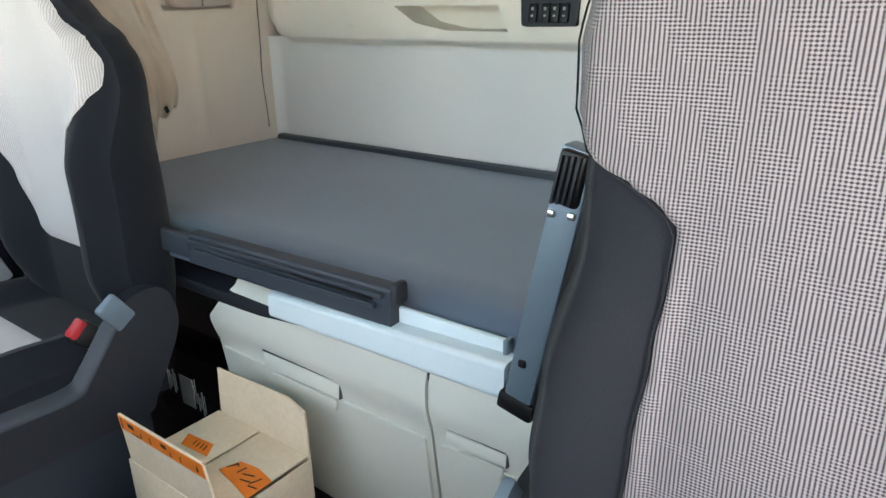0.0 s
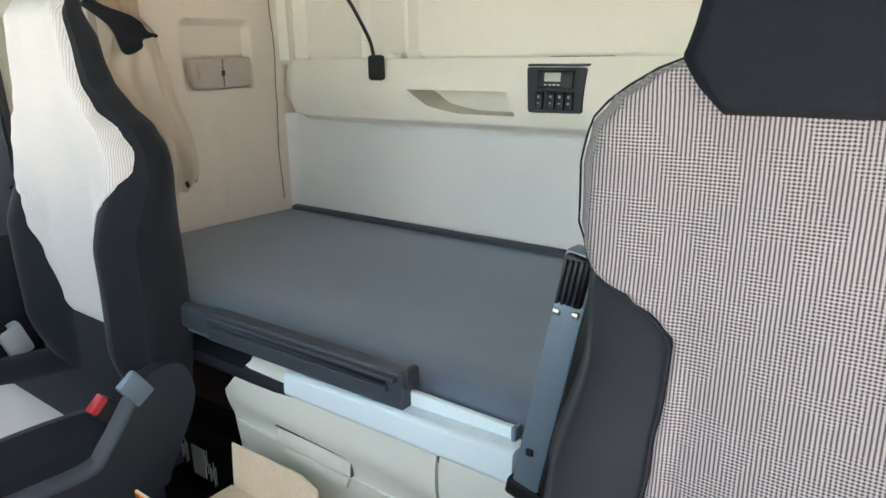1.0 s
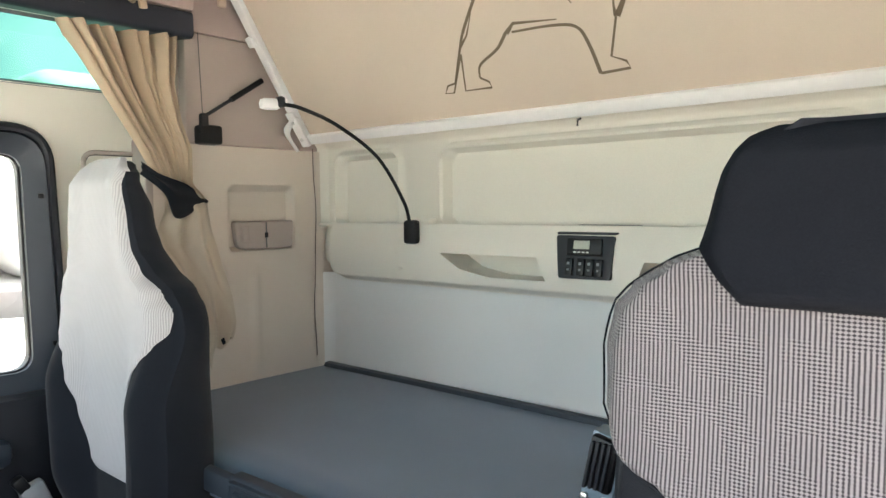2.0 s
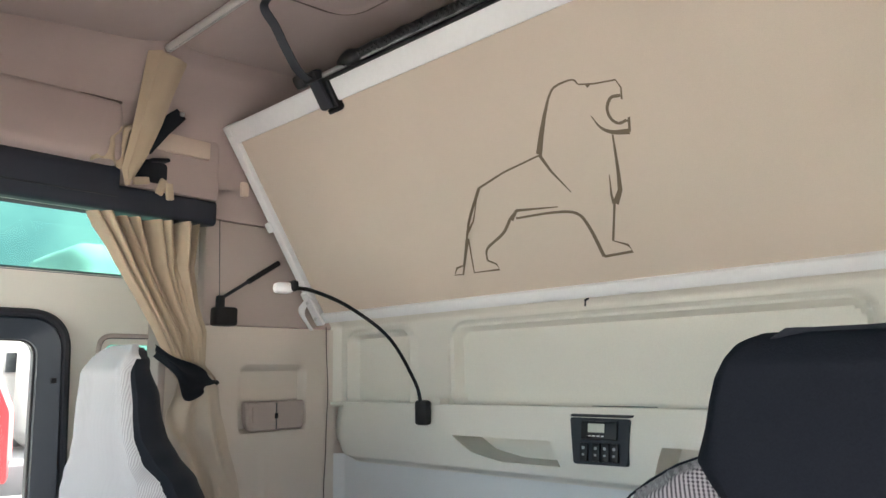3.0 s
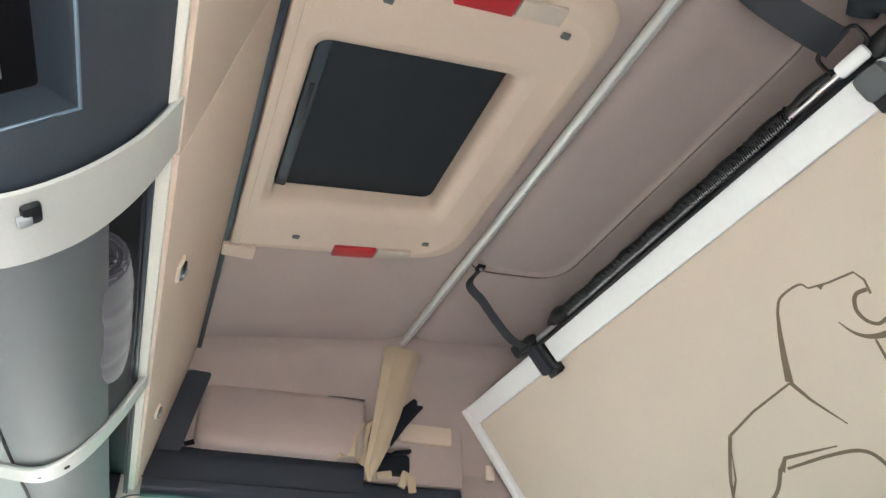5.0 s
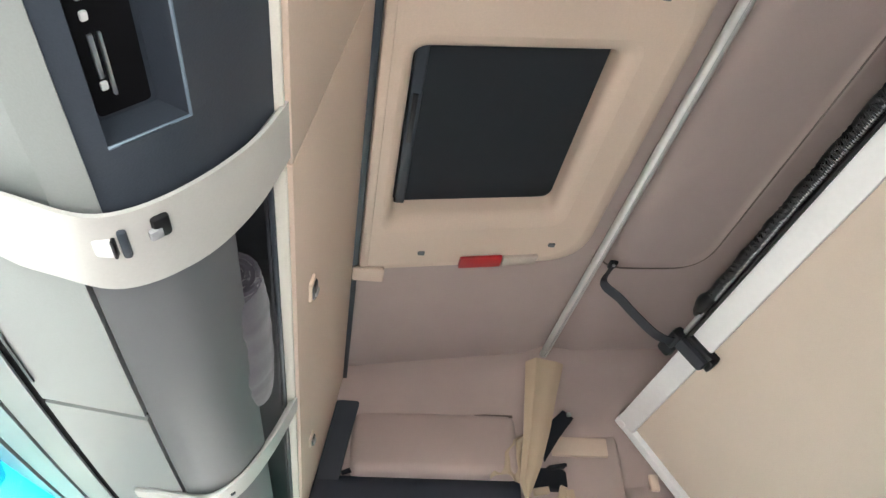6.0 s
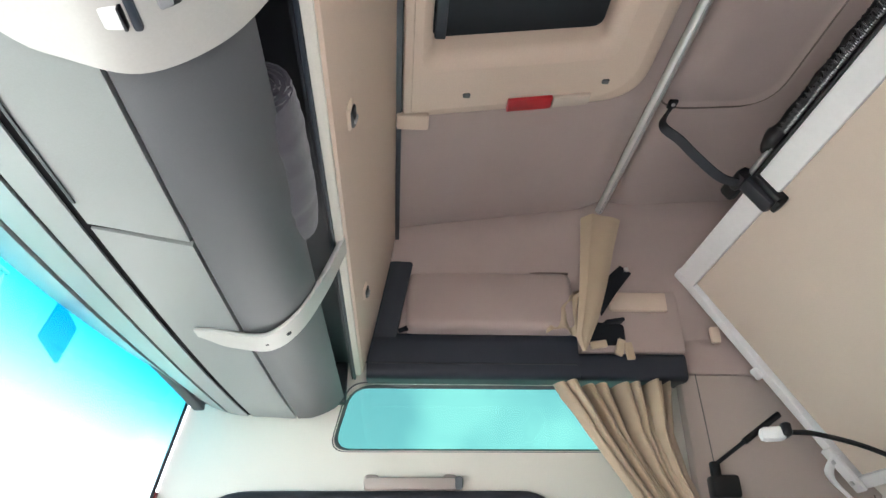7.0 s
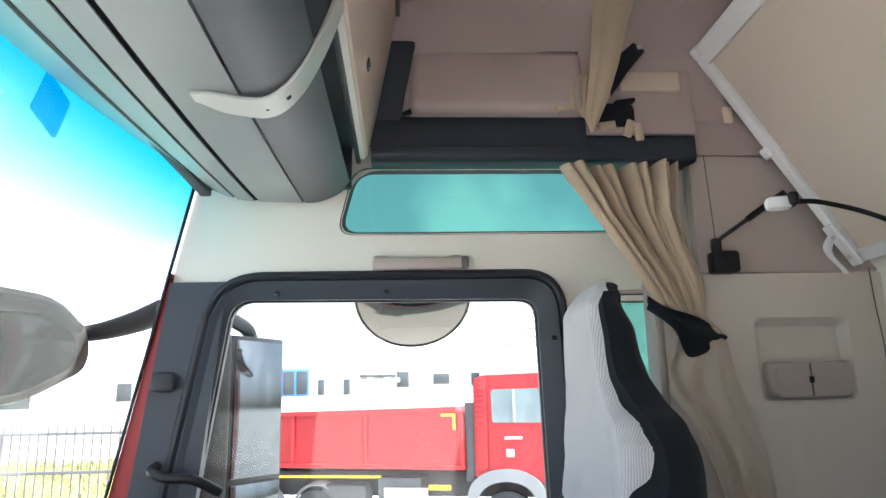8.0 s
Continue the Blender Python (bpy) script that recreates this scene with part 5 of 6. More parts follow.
# ---------------------------------------------------------------- side shelf above the passenger door
def side_shelf():
    s = thing("side_shelf", (-1.06, -1.0, 1.78), "dark slate side shelf above the door window", "shelf")
    line = [(-1.155, 1.757), (-1.03, 1.735), (-1.015, 1.748), (-1.012, 1.845), (-1.025, 1.866), (-1.155, 1.866)]
    def along(y0, y1, pts):
        bm = bmesh.new()
        a, b = ([bm.verts.new((x, y, z)) for x, z in ring(pts, 0.012, 3)] for y in (y0, y1))
        n = len(a)
        for j in range(n):
            bm.faces.new((a[j], a[(j + 1) % n], b[(j + 1) % n], b[j]))
        bm.faces.new(a[::-1])
        bm.faces.new(b)
        return bm
    part("tray", along(-1.415, -0.832, line), M_TRAY, s)
    part("tray", along(-0.829, -0.525, [(-1.155, 1.75), (-1.04, 1.737), (-1.026, 1.745), (-1.026, 1.805), (-1.035, 1.815), (-1.155, 1.815)]), M_TRAY, s)
    part("upright", plate(ring([(-1.292, 2.060), (-1.322, 1.93), (-1.338, 1.845), (-1.50, 1.80), (-1.46, 2.065)], 0.012), (), lambda a, b: (-1.013 + 0.19 * (b - 1.86), a, b), (-0.08, 0, 0)), M_TRAY, s)
    part("stitch_strip", box((-1.0115, -1.15, 1.775), (0.003, 0.62, 0.004)), M_DARK, s)
    part("back_plate", box((-1.105, -0.95, 1.95), (0.03, 0.92, 0.36), 0.004), M_LINER, s)
    pad = thing("roof_pad", (-1.03, -1.06, 1.98), "mauve grey cloth padded side bulge above the shelf", "pad", kind="structure")
    part("pad", box((-1.050, -1.072, 1.952), (0.130, 0.475, 0.186), 0.026, (0, -6, 0), seg=4), M_LINER, pad)
    # Dark tube paints the shadow where the pad's top meets the liner.
    part("pad_shadow_line", tube([(-1.012, -1.30, 2.049), (-1.012, -0.84, 2.049)], 0.004, 8), M_SEAMSHADE, pad, "dark line put in for the shadow above the pad")
    part("pad_flap", box((-1.040, -0.637, 1.972), (0.03, 0.172, 0.058), 0.006), M_BEIGE, pad)
    part("end_block", box((-1.062, -0.672, 1.952), (0.05, 0.325, 0.268), 0.016), M_LINER, pad)
    part("small_knob", box((-1.04, -0.42, 1.875), (0.016, 0.03, 0.05), 0.007), M_BEIGE, pad)
    # dark odds and ends lying on the shelf
    pouch = thing("black_pouch", (-1.05, -0.80, 1.87), "black cloth pouch lying on the side shelf", "pouch")
    part("pouch", box((-1.045, -0.745, 1.872), (0.06, 0.115, 0.066), 0.016, (0, 0, 8)), M_SEATDARK, pouch)
    part("flap", box((-1.03, -0.72, 1.905), (0.05, 0.06, 0.012), 0.005, (12, 0, 8)), M_SEATDARK, pouch)
    cord = thing("dark_cable", (-1.06, -1.2, 1.87), "dark cable lying on the side shelf", "cable")
    part("loop", tube(curve([(-1.03, -1.33, 1.872), (-1.015, -1.28, 1.884), (-1.015, -1.23, 1.882), (-1.03, -1.17, 1.873), (-1.05, -1.0, 1.870), (-1.05, -0.88, 1.873)], 30), 0.0065, 8, taper=[1.0 + 1.3 * math.exp(-((i - 8) / 4.0) ** 2) for i in range(31)]), M_SEATDARK, cord)


side_shelf()


# ---------------------------------------------------------------- curtains
def curtain():
    c = thing("side_curtain", (-1.03, -0.6, 1.3), "beige gathered curtain tied with a black band", "curtain")
    left = [(0.75, -0.55), (0.87, -0.575), (0.99, -0.605), (1.055, -0.626), (1.12, -0.666), (1.18, -0.655), (1.22, -0.634), (1.262, -0.622), (1.30, -0.655), (1.351, -0.688), (1.44, -0.743), (1.593, -0.844), (1.742, -0.920)]
    right = [(0.75, -0.425), (0.86, -0.434), (0.967, -0.457), (1.06, -0.482), (1.16, -0.492), (1.24, -0.488), (1.27, -0.503), (1.306, -0.540), (1.408, -0.541), (1.484, -0.569), (1.592, -0.586), (1.742, -0.550)]

    def cloth(z0, z1, waves, deep, lag, hem, billow, lean=0.0):
        def f(u, v):
            z = z0 + (z1 - z0) * v
            a, b = (float(np.interp(z, [q for q, _ in e], [q for _, q in e])) for e in (left, right))
            w = u ** (1 + lean * (1 - 0.6 * v)) + 0.03 * math.sin(u * 7.3 + lag)
            amp = deep * (0.30 + 0.70 * step(0.05, 0.36, abs(b - a)))
            k = sum(h * (1 if n < 4 else 0.30 + 0.70 * v ** 1.2) * (math.sin(2 * math.pi * n * w + p + q * v) if n < 4 else 1.8 * abs(math.sin(math.pi * n * w + p + q * v)) ** 0.55 - 1) for n, h, p, q in waves)
            drop = hem * (1 - v) ** 4 * (math.sin(u * 8.0 + 0.7) + 0.5 * math.sin(u * 21))
            return -1.035 - 0.022 * step(0.7, 1.0, v) * (lean > 0) + amp * k + billow * math.sin(math.pi * v ** 0.7), a + (b - a) * u + 0.25 * amp * math.cos(2 * math.pi * waves[0][0] * w), z + drop
        return surface(f, 180, 70, thick=(-0.003, 0, 0))
    part("upper_drape", cloth(1.255, 1.730, ((1.4, 0.45, 0.4, 1.3), (5.0, 1.0, 0.5, -0.7), (9.0, 0.55, 0.2, 0.9)), 0.042, 0.3, 0.0, 0.012, 0.7), M_CURTAIN, c)
    part("lower_drape", cloth(0.78, 1.28, ((0.9, 0.9, 0.9, 3.6), (2.1, 0.55, 2.2, -5.6), (3.3, 0.35, 0.3, 8.0)), 0.034, 1.1, 0.035, 0.040), M_LOWERDRAPE, c, "paler lower part of the curtain")

    def tie(u, v):
        """Black cloth band slung round the gathered curtain, one end sticking out."""
        top = curve([(0, -0.698, 1.366), (0, -0.655, 1.332), (0, -0.565, 1.302), (0, -0.488, 1.254)], 30)
        low = curve([(0, -0.700, 1.332), (0, -0.640, 1.276), (0, -0.604, 1.204), (0, -0.500, 1.242)], 30)
        i = min(29, int(round(u * 30)))
        p = top[i].lerp(low[i], v)
        bulge = 0.018 * math.sin(math.pi * min(1, u * 1.15)) + 0.008 * math.sin(math.pi * v) + 0.004 * math.sin(v * 11 + u * 5)
        return -1.025 + bulge, p.y, p.z
    part("tie_band", surface(tie, 30, 14, thick=(-0.006, 0, 0)), M_SEATDARK, c, "black tie band")
    part("tie_tip", box((-1.025, -0.446, 0.825), (0.005, 0.040, 0.020), 0.002, (28, 0, 10)), M_SEATDARK, c)
    u = thing("upper_curtain", (-0.97, -0.78, 2.0), "narrow beige folded curtain hanging from the rail end", "curtain")
    edge_a = [(1.80, -0.826), (1.845, -0.841), (1.983, -0.822), (2.195, -0.803)]
    edge_b = [(1.80, -0.820), (1.83, -0.806), (1.89, -0.778), (1.99, -0.745), (2.10, -0.716), (2.185, -0.690)]

    def hang(s, v):
        """Stiff folded cloth: a narrow strip turned back behind a wide one."""
        z = 2.190 - 0.388 * v
        a, b = (float(np.interp(z, [q for q, _ in e], [q for _, q in e])) for e in (edge_a, edge_b))
        fold = 0.020 * abs(s - 0.26) / 0.26 if s < 0.26 else 0.010 * ((s - 0.26) / 0.74) ** 1.5 + 0.003 * math.sin((s - 0.26) * 9 + v)
        lift = 0.013 * (1 - abs(s - 0.26) / 0.74) * (1 - v)
        return -0.922 - 0.052 * v - fold * (1 - 0.5 * v), a + (b - a) * s, z + lift
    part("drape", surface(hang, 72, 50, thick=(-0.003, 0, 0)), M_CURTAIN, u)
    edge_c = [(1.860, -0.922), (1.912, -0.906), (1.955, -0.862), (1.985, -0.812)]

    def tuck(s, v):
        z = 1.855 + 0.128 * v
        a = lerp_table(edge_c, z)
        b = -0.800 - 0.02 * (1 - v)
        return -1.005 + 0.030 * math.sin(math.pi * (0.15 + 0.8 * s)) + 0.007 * math.sin(s * 16 + v * 5) - 0.02 * v, a + (b - a) * s, z + 0.012 * math.sin(s * 5)
    part("tucked_cloth", surface(tuck, 40, 30, thick=(-0.004, 0, 0)), M_CURTAIN, u)
    part("band_end", plate([(-0.695, 2.060), (-0.665, 2.035), (-0.715, 1.975), (-0.765, 1.905), (-0.770, 1.955), (-0.735, 2.025)], (), lambda a, b: (-0.972, a, b), (-0.012, 0, 0)), M_SEATDARK, u, "black band end")
    part("snap", box((-0.968, -0.680, 2.045), (0.010, 0.014, 0.014), 0.004), M_ALU, u)
    for i, (y, z, r) in enumerate(((-0.775, 1.83, 12), (-0.715, 1.822, -20), (-0.69, 1.812, 8))):
        part("cloth_end", box((-1.005, y, z), (0.012, 0.05 if i == 0 else 0.024, 0.022 if i == 0 else 0.05), 0.004, (r, 0, 10)), M_CURTAIN, u)


curtain()


# ---------------------------------------------------------------- small fittings
def grab_handle():
    h = thing("grab_rail", (-1.13, -1.285, 1.48), "cream plastic grab rail above the door", "grab rail")
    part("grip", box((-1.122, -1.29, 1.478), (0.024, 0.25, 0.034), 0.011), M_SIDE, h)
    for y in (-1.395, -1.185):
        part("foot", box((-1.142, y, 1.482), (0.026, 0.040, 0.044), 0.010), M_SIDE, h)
    part("end_cap", box((-1.119, -1.163, 1.479), (0.026, 0.022, 0.034), 0.008), M_MIDGREY, h)


grab_handle()


def wall_lamp_box():
    b = thing("stowage_latch", (-1.08, -0.289, 1.14), "cream plastic latch box in the berth side wall", "latch box")
    shape = ring([(-0.381, 1.190), (-0.153, 1.190), (-0.158, 1.097), (-0.372, 1.097)], [0.012, 0.012, 0.016, 0.030], 5)
    less = ring([(-0.375, 1.185), (-0.158, 1.185), (-0.163, 1.102), (-0.367, 1.102)], [0.010, 0.010, 0.013, 0.026], 5)
    bm = band_between(shape, less, lambda a, q, h: (h, a, q), -1.062, -1.055)
    bm = plate(less, (), lambda a, q: (-1.055, a, q), (-0.012, 0, 0), band_between(shape, shape, lambda a, q, h: (h, a, q), -1.085, -1.062, bm))
    lid = part("lid", bm, M_SIDE, b)
    part("lid_seam", box((-1.0535, -0.268, 1.143), (0.003, 0.003, 0.084)), M_MIDGREY, b)
    part("key_slot", box((-1.0535, -0.268, 1.143), (0.004, 0.013, 0.017), 0.002), M_BLACK, b)
    part("grip_edge", box((-1.056, -0.346, 1.150), (0.010, 0.026, 0.052), 0.005), M_SIDE, lid)

wall_lamp_box()


def control_unit():
    c = thing("control_unit", (0.026, -0.07, 1.10), "black berth control unit with display and buttons", "control panel")
    seat_m = pose(0.026, -0.0735, 1.099, -9)
    turn = pose(0, 0, 0, -9)
    put = lambda p, s, bevel=0.0: box(seat_m @ Vector(p), s, bevel, turn)
    face = ring([(-0.086, 0.056), (0.082, 0.055), (0.074, -0.054), (-0.072, -0.056)], 0.008, 4)
    part("housing", plate(face, (), lambda a, b: seat_m @ Vector((a, 0.0, b)), tuple(turn @ Vector((0, 0.06, 0)))), M_DARK, c)
    part("hood", plate(ring([(-0.086, 0.0), (-0.062, 0.075), (0.120, 0.075), (0.083, 0.0)], 0.006, 3), (), lambda a, b: (0.026 + a, -0.066 + b, 1.156 + 0.26 * b), (0, 0, 0.004)), M_DARK, c)
    part("display_frame", put((0.0, -0.003, 0.026), (0.100, 0.008, 0.044), 0.004), M_BLACK, c)
    part("display", put((-0.006, -0.0075, 0.031), (0.046, 0.004, 0.022), 0.002), M_LCD, c, "pale digital display")
    for i in range(4):
        part("bar_mark", put((-0.024 + 0.012 * i, -0.0075, 0.012), (0.007, 0.003, 0.003)), M_PAPER, c)
    for x in (-0.040, -0.006, 0.019, 0.044):
        b = part("button", put((x, -0.003, -0.026), (0.021, 0.010, 0.044), 0.003), M_BLACK, c)
        part("button_mark", put((x, -0.0085, -0.017), (0.007, 0.002, 0.007)), M_FENDER, b)
        part("button_mark", put((x, -0.0085, -0.033), (0.006, 0.002, 0.005)), M_FENDER, b)
    hook = thing("wall_hook", (-0.015, -0.03, 1.447), "small dark hook on the rear wall trim", "hook")
    part("hook", tube([(-0.015, -0.022, 1.455), (-0.015, -0.036, 1.450), (-0.015, -0.038, 1.435)], 0.003, 6), M_DARK, hook)


control_unit()


# ---------------------------------------------------------------- loose boxes on the floor
def cardboard_box():
    b = thing("cardboard_box", (-0.15, -0.96, 0), "brown cardboard box with orange printed tape", "box")
    x0, x1, y0, y1, z0, z1 = -0.305, -0.018, -1.085, -0.88, 0.003, 0.285
    t, mx, my = 0.004, -0.166, -0.9825
    part("side", box((mx, y0, (z0 + z1) / 2), (x1 - x0, t, z1 - z0), 0.001), M_CARD, b)
    part("side", box((mx, y1, (z0 + z1) / 2), (x1 - x0, t, z1 - z0), 0.001), M_CARD, b)
    part("side", box((x0, my, (z0 + z1) / 2), (t, y1 - y0, z1 - z0), 0.001), M_CARD, b)
    part("side", box((x1, my, (z0 + z1) / 2), (t, y1 - y0, z1 - z0), 0.001), M_CARD, b)
    part("bottom", box((mx, my, z0), (x1 - x0, y1 - y0, t)), M_CARD, b)
    # two end flaps stand up, the long ones lie shut and meet at a dark slit
    quad = lambda pts, off, d=0.004: plate(pts, (), lambda u, v: (u, off[0] + v * off[1], z1 + v), (0, d, 0))
    front = part("flap", quad([(x0 + 0.003, 0.0), (x0 + 0.010, 0.108), (x1 - 0.012, 0.112), (x1 - 0.004, 0.0)], (y0, -0.10)), M_CARD, b)
    part("flap", quad([(x0 + 0.006, 0.0), (x0 + 0.012, 0.109), (x1 - 0.055, 0.116), (x1 - 0.008, 0.100), (x1 - 0.004, 0.0)], (y1, 0.02)), M_CARD, b)
    part("flap", box((mx - 0.071, my, z1 + 0.002), (0.134, y1 - y0 - 0.004, t), 0.001), M_CARD, b)
    right = part("flap", box((mx + 0.072, my, z1 + 0.003), (0.138, y1 - y0 - 0.004, t), 0.001), M_CARD, b)
    tape = part("tape", quad([(x0 + 0.009, 0.080), (x0 + 0.010, 0.1095), (x1 - 0.012, 0.1135), (x1 - 0.010, 0.084)], (y0 - 0.0012, -0.10), 0.001), M_ORANGE, front, "orange packing tape")
    part("tape_edge", box((mx + 0.001, y0 - 0.0085, z1 + 0.112), (x1 - x0 - 0.024, 0.005, 0.0025), 0.0, (0, -0.8, 0)), M_CARD, front)
    for u, w, a, h in ((-0.287, 0.003, 0.085, 0.022), (-0.262, 0.018, 0.095, 0.010), (-0.256, 0.030, 0.084, 0.002), (-0.222, 0.002, 0.086, 0.012), (-0.192, 0.002, 0.087, 0.015), (-0.155, 0.016, 0.098, 0.008), (-0.128, 0.002, 0.088, 0.010), (-0.098, 0.002, 0.090, 0.012), (-0.050, 0.004, 0.092, 0.012)):
        part("print_bar", quad([(u, a), (u, a + h), (u + w, a + h), (u + w, a)], (y0 - 0.0022, -0.10), 0.0006), M_BLACK, tape)
    strip = lambda pts, h: plate(pts, (), lambda u, v: (u, v, z1 + h), (0, 0, 0.0008))
    tp = part("tape", strip([(-0.280, -0.972), (-0.206, -0.965), (-0.184, -0.996), (-0.262, -1.002)], 0.0046), M_ORANGE, right, "orange packing tape")
    for i in range(4):
        part("print_bar", strip([(-0.245 + 0.011 * i, -0.976), (-0.243 + 0.011 * i, -0.976), (-0.238 + 0.011 * i, -0.990), (-0.240 + 0.011 * i, -0.990)], 0.0056), M_BLACK, tp)
    tp = part("tape", strip([(-0.130, -1.008), (-0.116, -0.968), (-0.070, -0.962), (-0.020, -0.972), (-0.020, -1.030), (-0.075, -1.018)], 0.0056), M_ORANGE, right, "orange packing tape")
    for a, c2, w, r in ((-0.118, -0.985, 0.024, 60), (-0.112, -0.978, 0.012, -20), (-0.092, -0.984, 0.020, 80), (-0.070, -0.986, 0.026, 20), (-0.062, -1.000, 0.022, 15), (-0.045, -0.990, 0.024, 70), (-0.036, -1.004, 0.020, 10)):
        part("print_bar", box((a, c2, z1 + 0.0066), (w, 0.0028, 0.0006), 0.0, (0, 0, r)), M_BLACK, tp)
    p = thing("black_package", (-0.62, -0.70, 0), "black printed package with a white barcode label", "package")
    turn = 0
    body = part("carton", box((-0.70, -0.66, 0.115), (0.32, 0.10, 0.224), 0.003, (0, 0, turn)), M_BLACK, p)
    part("label", box((-0.715, -0.7135, 0.105), (0.060, 0.003, 0.09), 0.0, (0, 0, turn)), M_PAPER, body, "white label")
    for i in range(11):
        part("code_bar", box((-0.80 + 0.0090 * i + (0.075 if i > 4 else 0), -0.7155, 0.12 - 0.03 * (i > 6)), (0.002 + 0.002 * (i % 2), 0.002, 0.075 - 0.02 * (i % 3)), 0.0, (0, 0, turn)), M_PAPER, body)


cardboard_box()


# ---------------------------------------------------------------- outside
GROUND = -1.55
solid("ground", box((0, 0, GROUND - 0.05), (3000, 3000, 0.1)), M_ASPHALT, "pale sandy concrete yard in sunlight", "ground", "structure")


def tipper_truck():
    X = -13.4                      # side facing the cab
    t = thing("tipper_truck", (X, -0.2, GROUND), "parked red tipper truck with grey mudguards", "truck")
    t.rotation_euler = (0, 0, radians(-18))
    g = GROUND
    back, head = -7.0, -0.14
    low = lambda y: g + 1.43 - 0.012 * (y + 0.1)
    high = lambda y: g + 2.63 + 0.010 * (y + 0.1)
    body = part("tipper_body", plate([(back, low(back)), (back, high(back)), (head - 0.16, high(head)), (head, high(head) - 0.30), (head, low(head))], (), lambda a, b: (X, a, b), (-2.4, 0, 0)), M_PAINT, t, "red steel tipper body")
    beam = lambda y0, y1, at, size: plate([(y0, at(y0)), (y0, at(y0) + size), (y1, at(y1) + size), (y1, at(y1))], (), lambda a, b: (X + 0.07, a, b), (-0.10, 0, 0))
    part("top_rail", beam(back, head - 0.14, lambda y: high(y) - 0.09, 0.09), M_PAINT, body)
    part("bottom_rail", beam(back, head, low, 0.08), M_PAINT, body)
    part("load_edge", beam(back, head - 0.14, lambda y: high(y) + 0.002, 0.07), M_PAPER, body, "white edge along the top of the tipper body")
    for y in (-5.4, -3.8, -2.2, head - 0.06):
        part("rib", box((X + 0.02, y, g + 2.0), (0.06, 0.09, 1.08), 0.015), M_PAINT, body)
    part("marking", box((X + 0.06, head - 0.32, g + 2.47), (0.012, 0.26, 0.05)), M_YELLOW, body, "yellow corner marking")
    part("marking", box((X + 0.06, head - 0.19, g + 2.34), (0.012, 0.05, 0.30)), M_YELLOW, body, "yellow corner marking")
    part("chassis", box((X - 1.2, -2.2, g + 1.10), (1.0, 11.0, 0.50), 0.02), M_CHASSIS, t)
    part("side_guard", box((X - 0.1, -4.0, g + 1.29), (0.06, 4.2, 0.05), 0.01), M_YELLOW, t, "yellow stripe along the chassis")
    part("tool_chest", box((X - 0.3, -1.5, g + 1.0), (0.5, 0.9, 0.55), 0.03), M_CHASSIS, t)
    part("tank", box((X - 0.3, -2.7, g + 0.85), (0.5, 1.0, 0.6), 0.12), M_CHASSIS, t)
    part("yellow_tag", box((X + 0.0, -0.66, g + 1.10), (0.02, 0.45, 0.10), 0.01), M_YELLOW, t)
    part("pale_chest", box((X + 0.0, -1.35, g + 0.98), (0.04, 0.90, 0.22), 0.02), M_PAPER, t, "pale chest below the tipper body")
    part("gap_stack", box((X - 0.4, -0.04, g + 1.95), (0.7, 0.20, 1.5), 0.03), M_CHASSIS, t, "dark exhaust and intake behind the cab")
    side = ring([(0.06, g + 1.30), (0.06, g + 3.10), (0.20, g + 3.22), (1.60, g + 3.24), (2.10, g + 3.08), (2.42, g + 2.30), (2.45, g + 1.15), (1.50, g + 1.20)], [0.03, 0.08, 0.08, 0.15, 0.10, 0.06, 0.05, 0.05], 4)
    cab = part("cab", plate(side, (), lambda a, b: (X, a, b), (-2.3, 0, 0)), M_PAINT, t, "red truck cab")
    part("rear_corner", box((X + 0.0, 0.20, g + 2.30), (0.05, 0.24, 1.75), 0.02), M_PAINT, cab)
    for i in range(8):
        part("louvre", box((X + 0.035, 0.19, g + 2.95 - i * 0.10), (0.03, 0.20, 0.04), 0.008), M_PAINT, cab)
    door = part("cab_door", plate(ring([(0.36, g + 1.45), (0.36, g + 3.02), (1.66, g + 3.02), (2.02, g + 2.25), (2.02, g + 1.30), (1.30, g + 1.30)], 0.06, 4), (), lambda a, b: (X + 0.022, a, b), (-0.03, 0, 0)), M_PAINT, cab)
    part("door_window", plate(ring([(0.42, g + 2.31), (0.42, g + 2.94), (1.55, g + 2.94), (1.90, g + 2.29)], 0.06, 4), (), lambda a, b: (X + 0.032, a, b), (-0.02, 0, 0)), M_CABGLASS, door, "grey cab window")
    part("window_post", box((X + 0.04, 0.86, g + 2.62), (0.02, 0.05, 0.62), 0.01), M_FENDER, door)
    part("handle", box((X + 0.045, 0.76, g + 1.74), (0.03, 0.16, 0.15), 0.02), M_FENDER, door)
    part("emblem_bar", box((X + 0.032, 0.83, g + 2.02), (0.01, 0.34, 0.045)), M_PAPER, door)
    arch = lambda a, k: (0.66 + 0.78 * k * math.cos(a), g + 0.55 + 0.90 * k * max(0.0, math.sin(a)) ** 0.55)
    guard = surface(lambda u, v: (X + 0.06 - 0.46 * v, *arch(math.pi * (1 - u), 1.0)), 28, 4)
    guard = surface(lambda u, v: (X + 0.06, *arch(math.pi * (1 - u), 1.0 - 0.26 * v)), 28, 4, guard)
    bmesh.ops.remove_doubles(guard, verts=guard.verts, dist=0.0005)
    part("mudguard", guard, M_GUARD, t, "pale grey plastic mudguard")
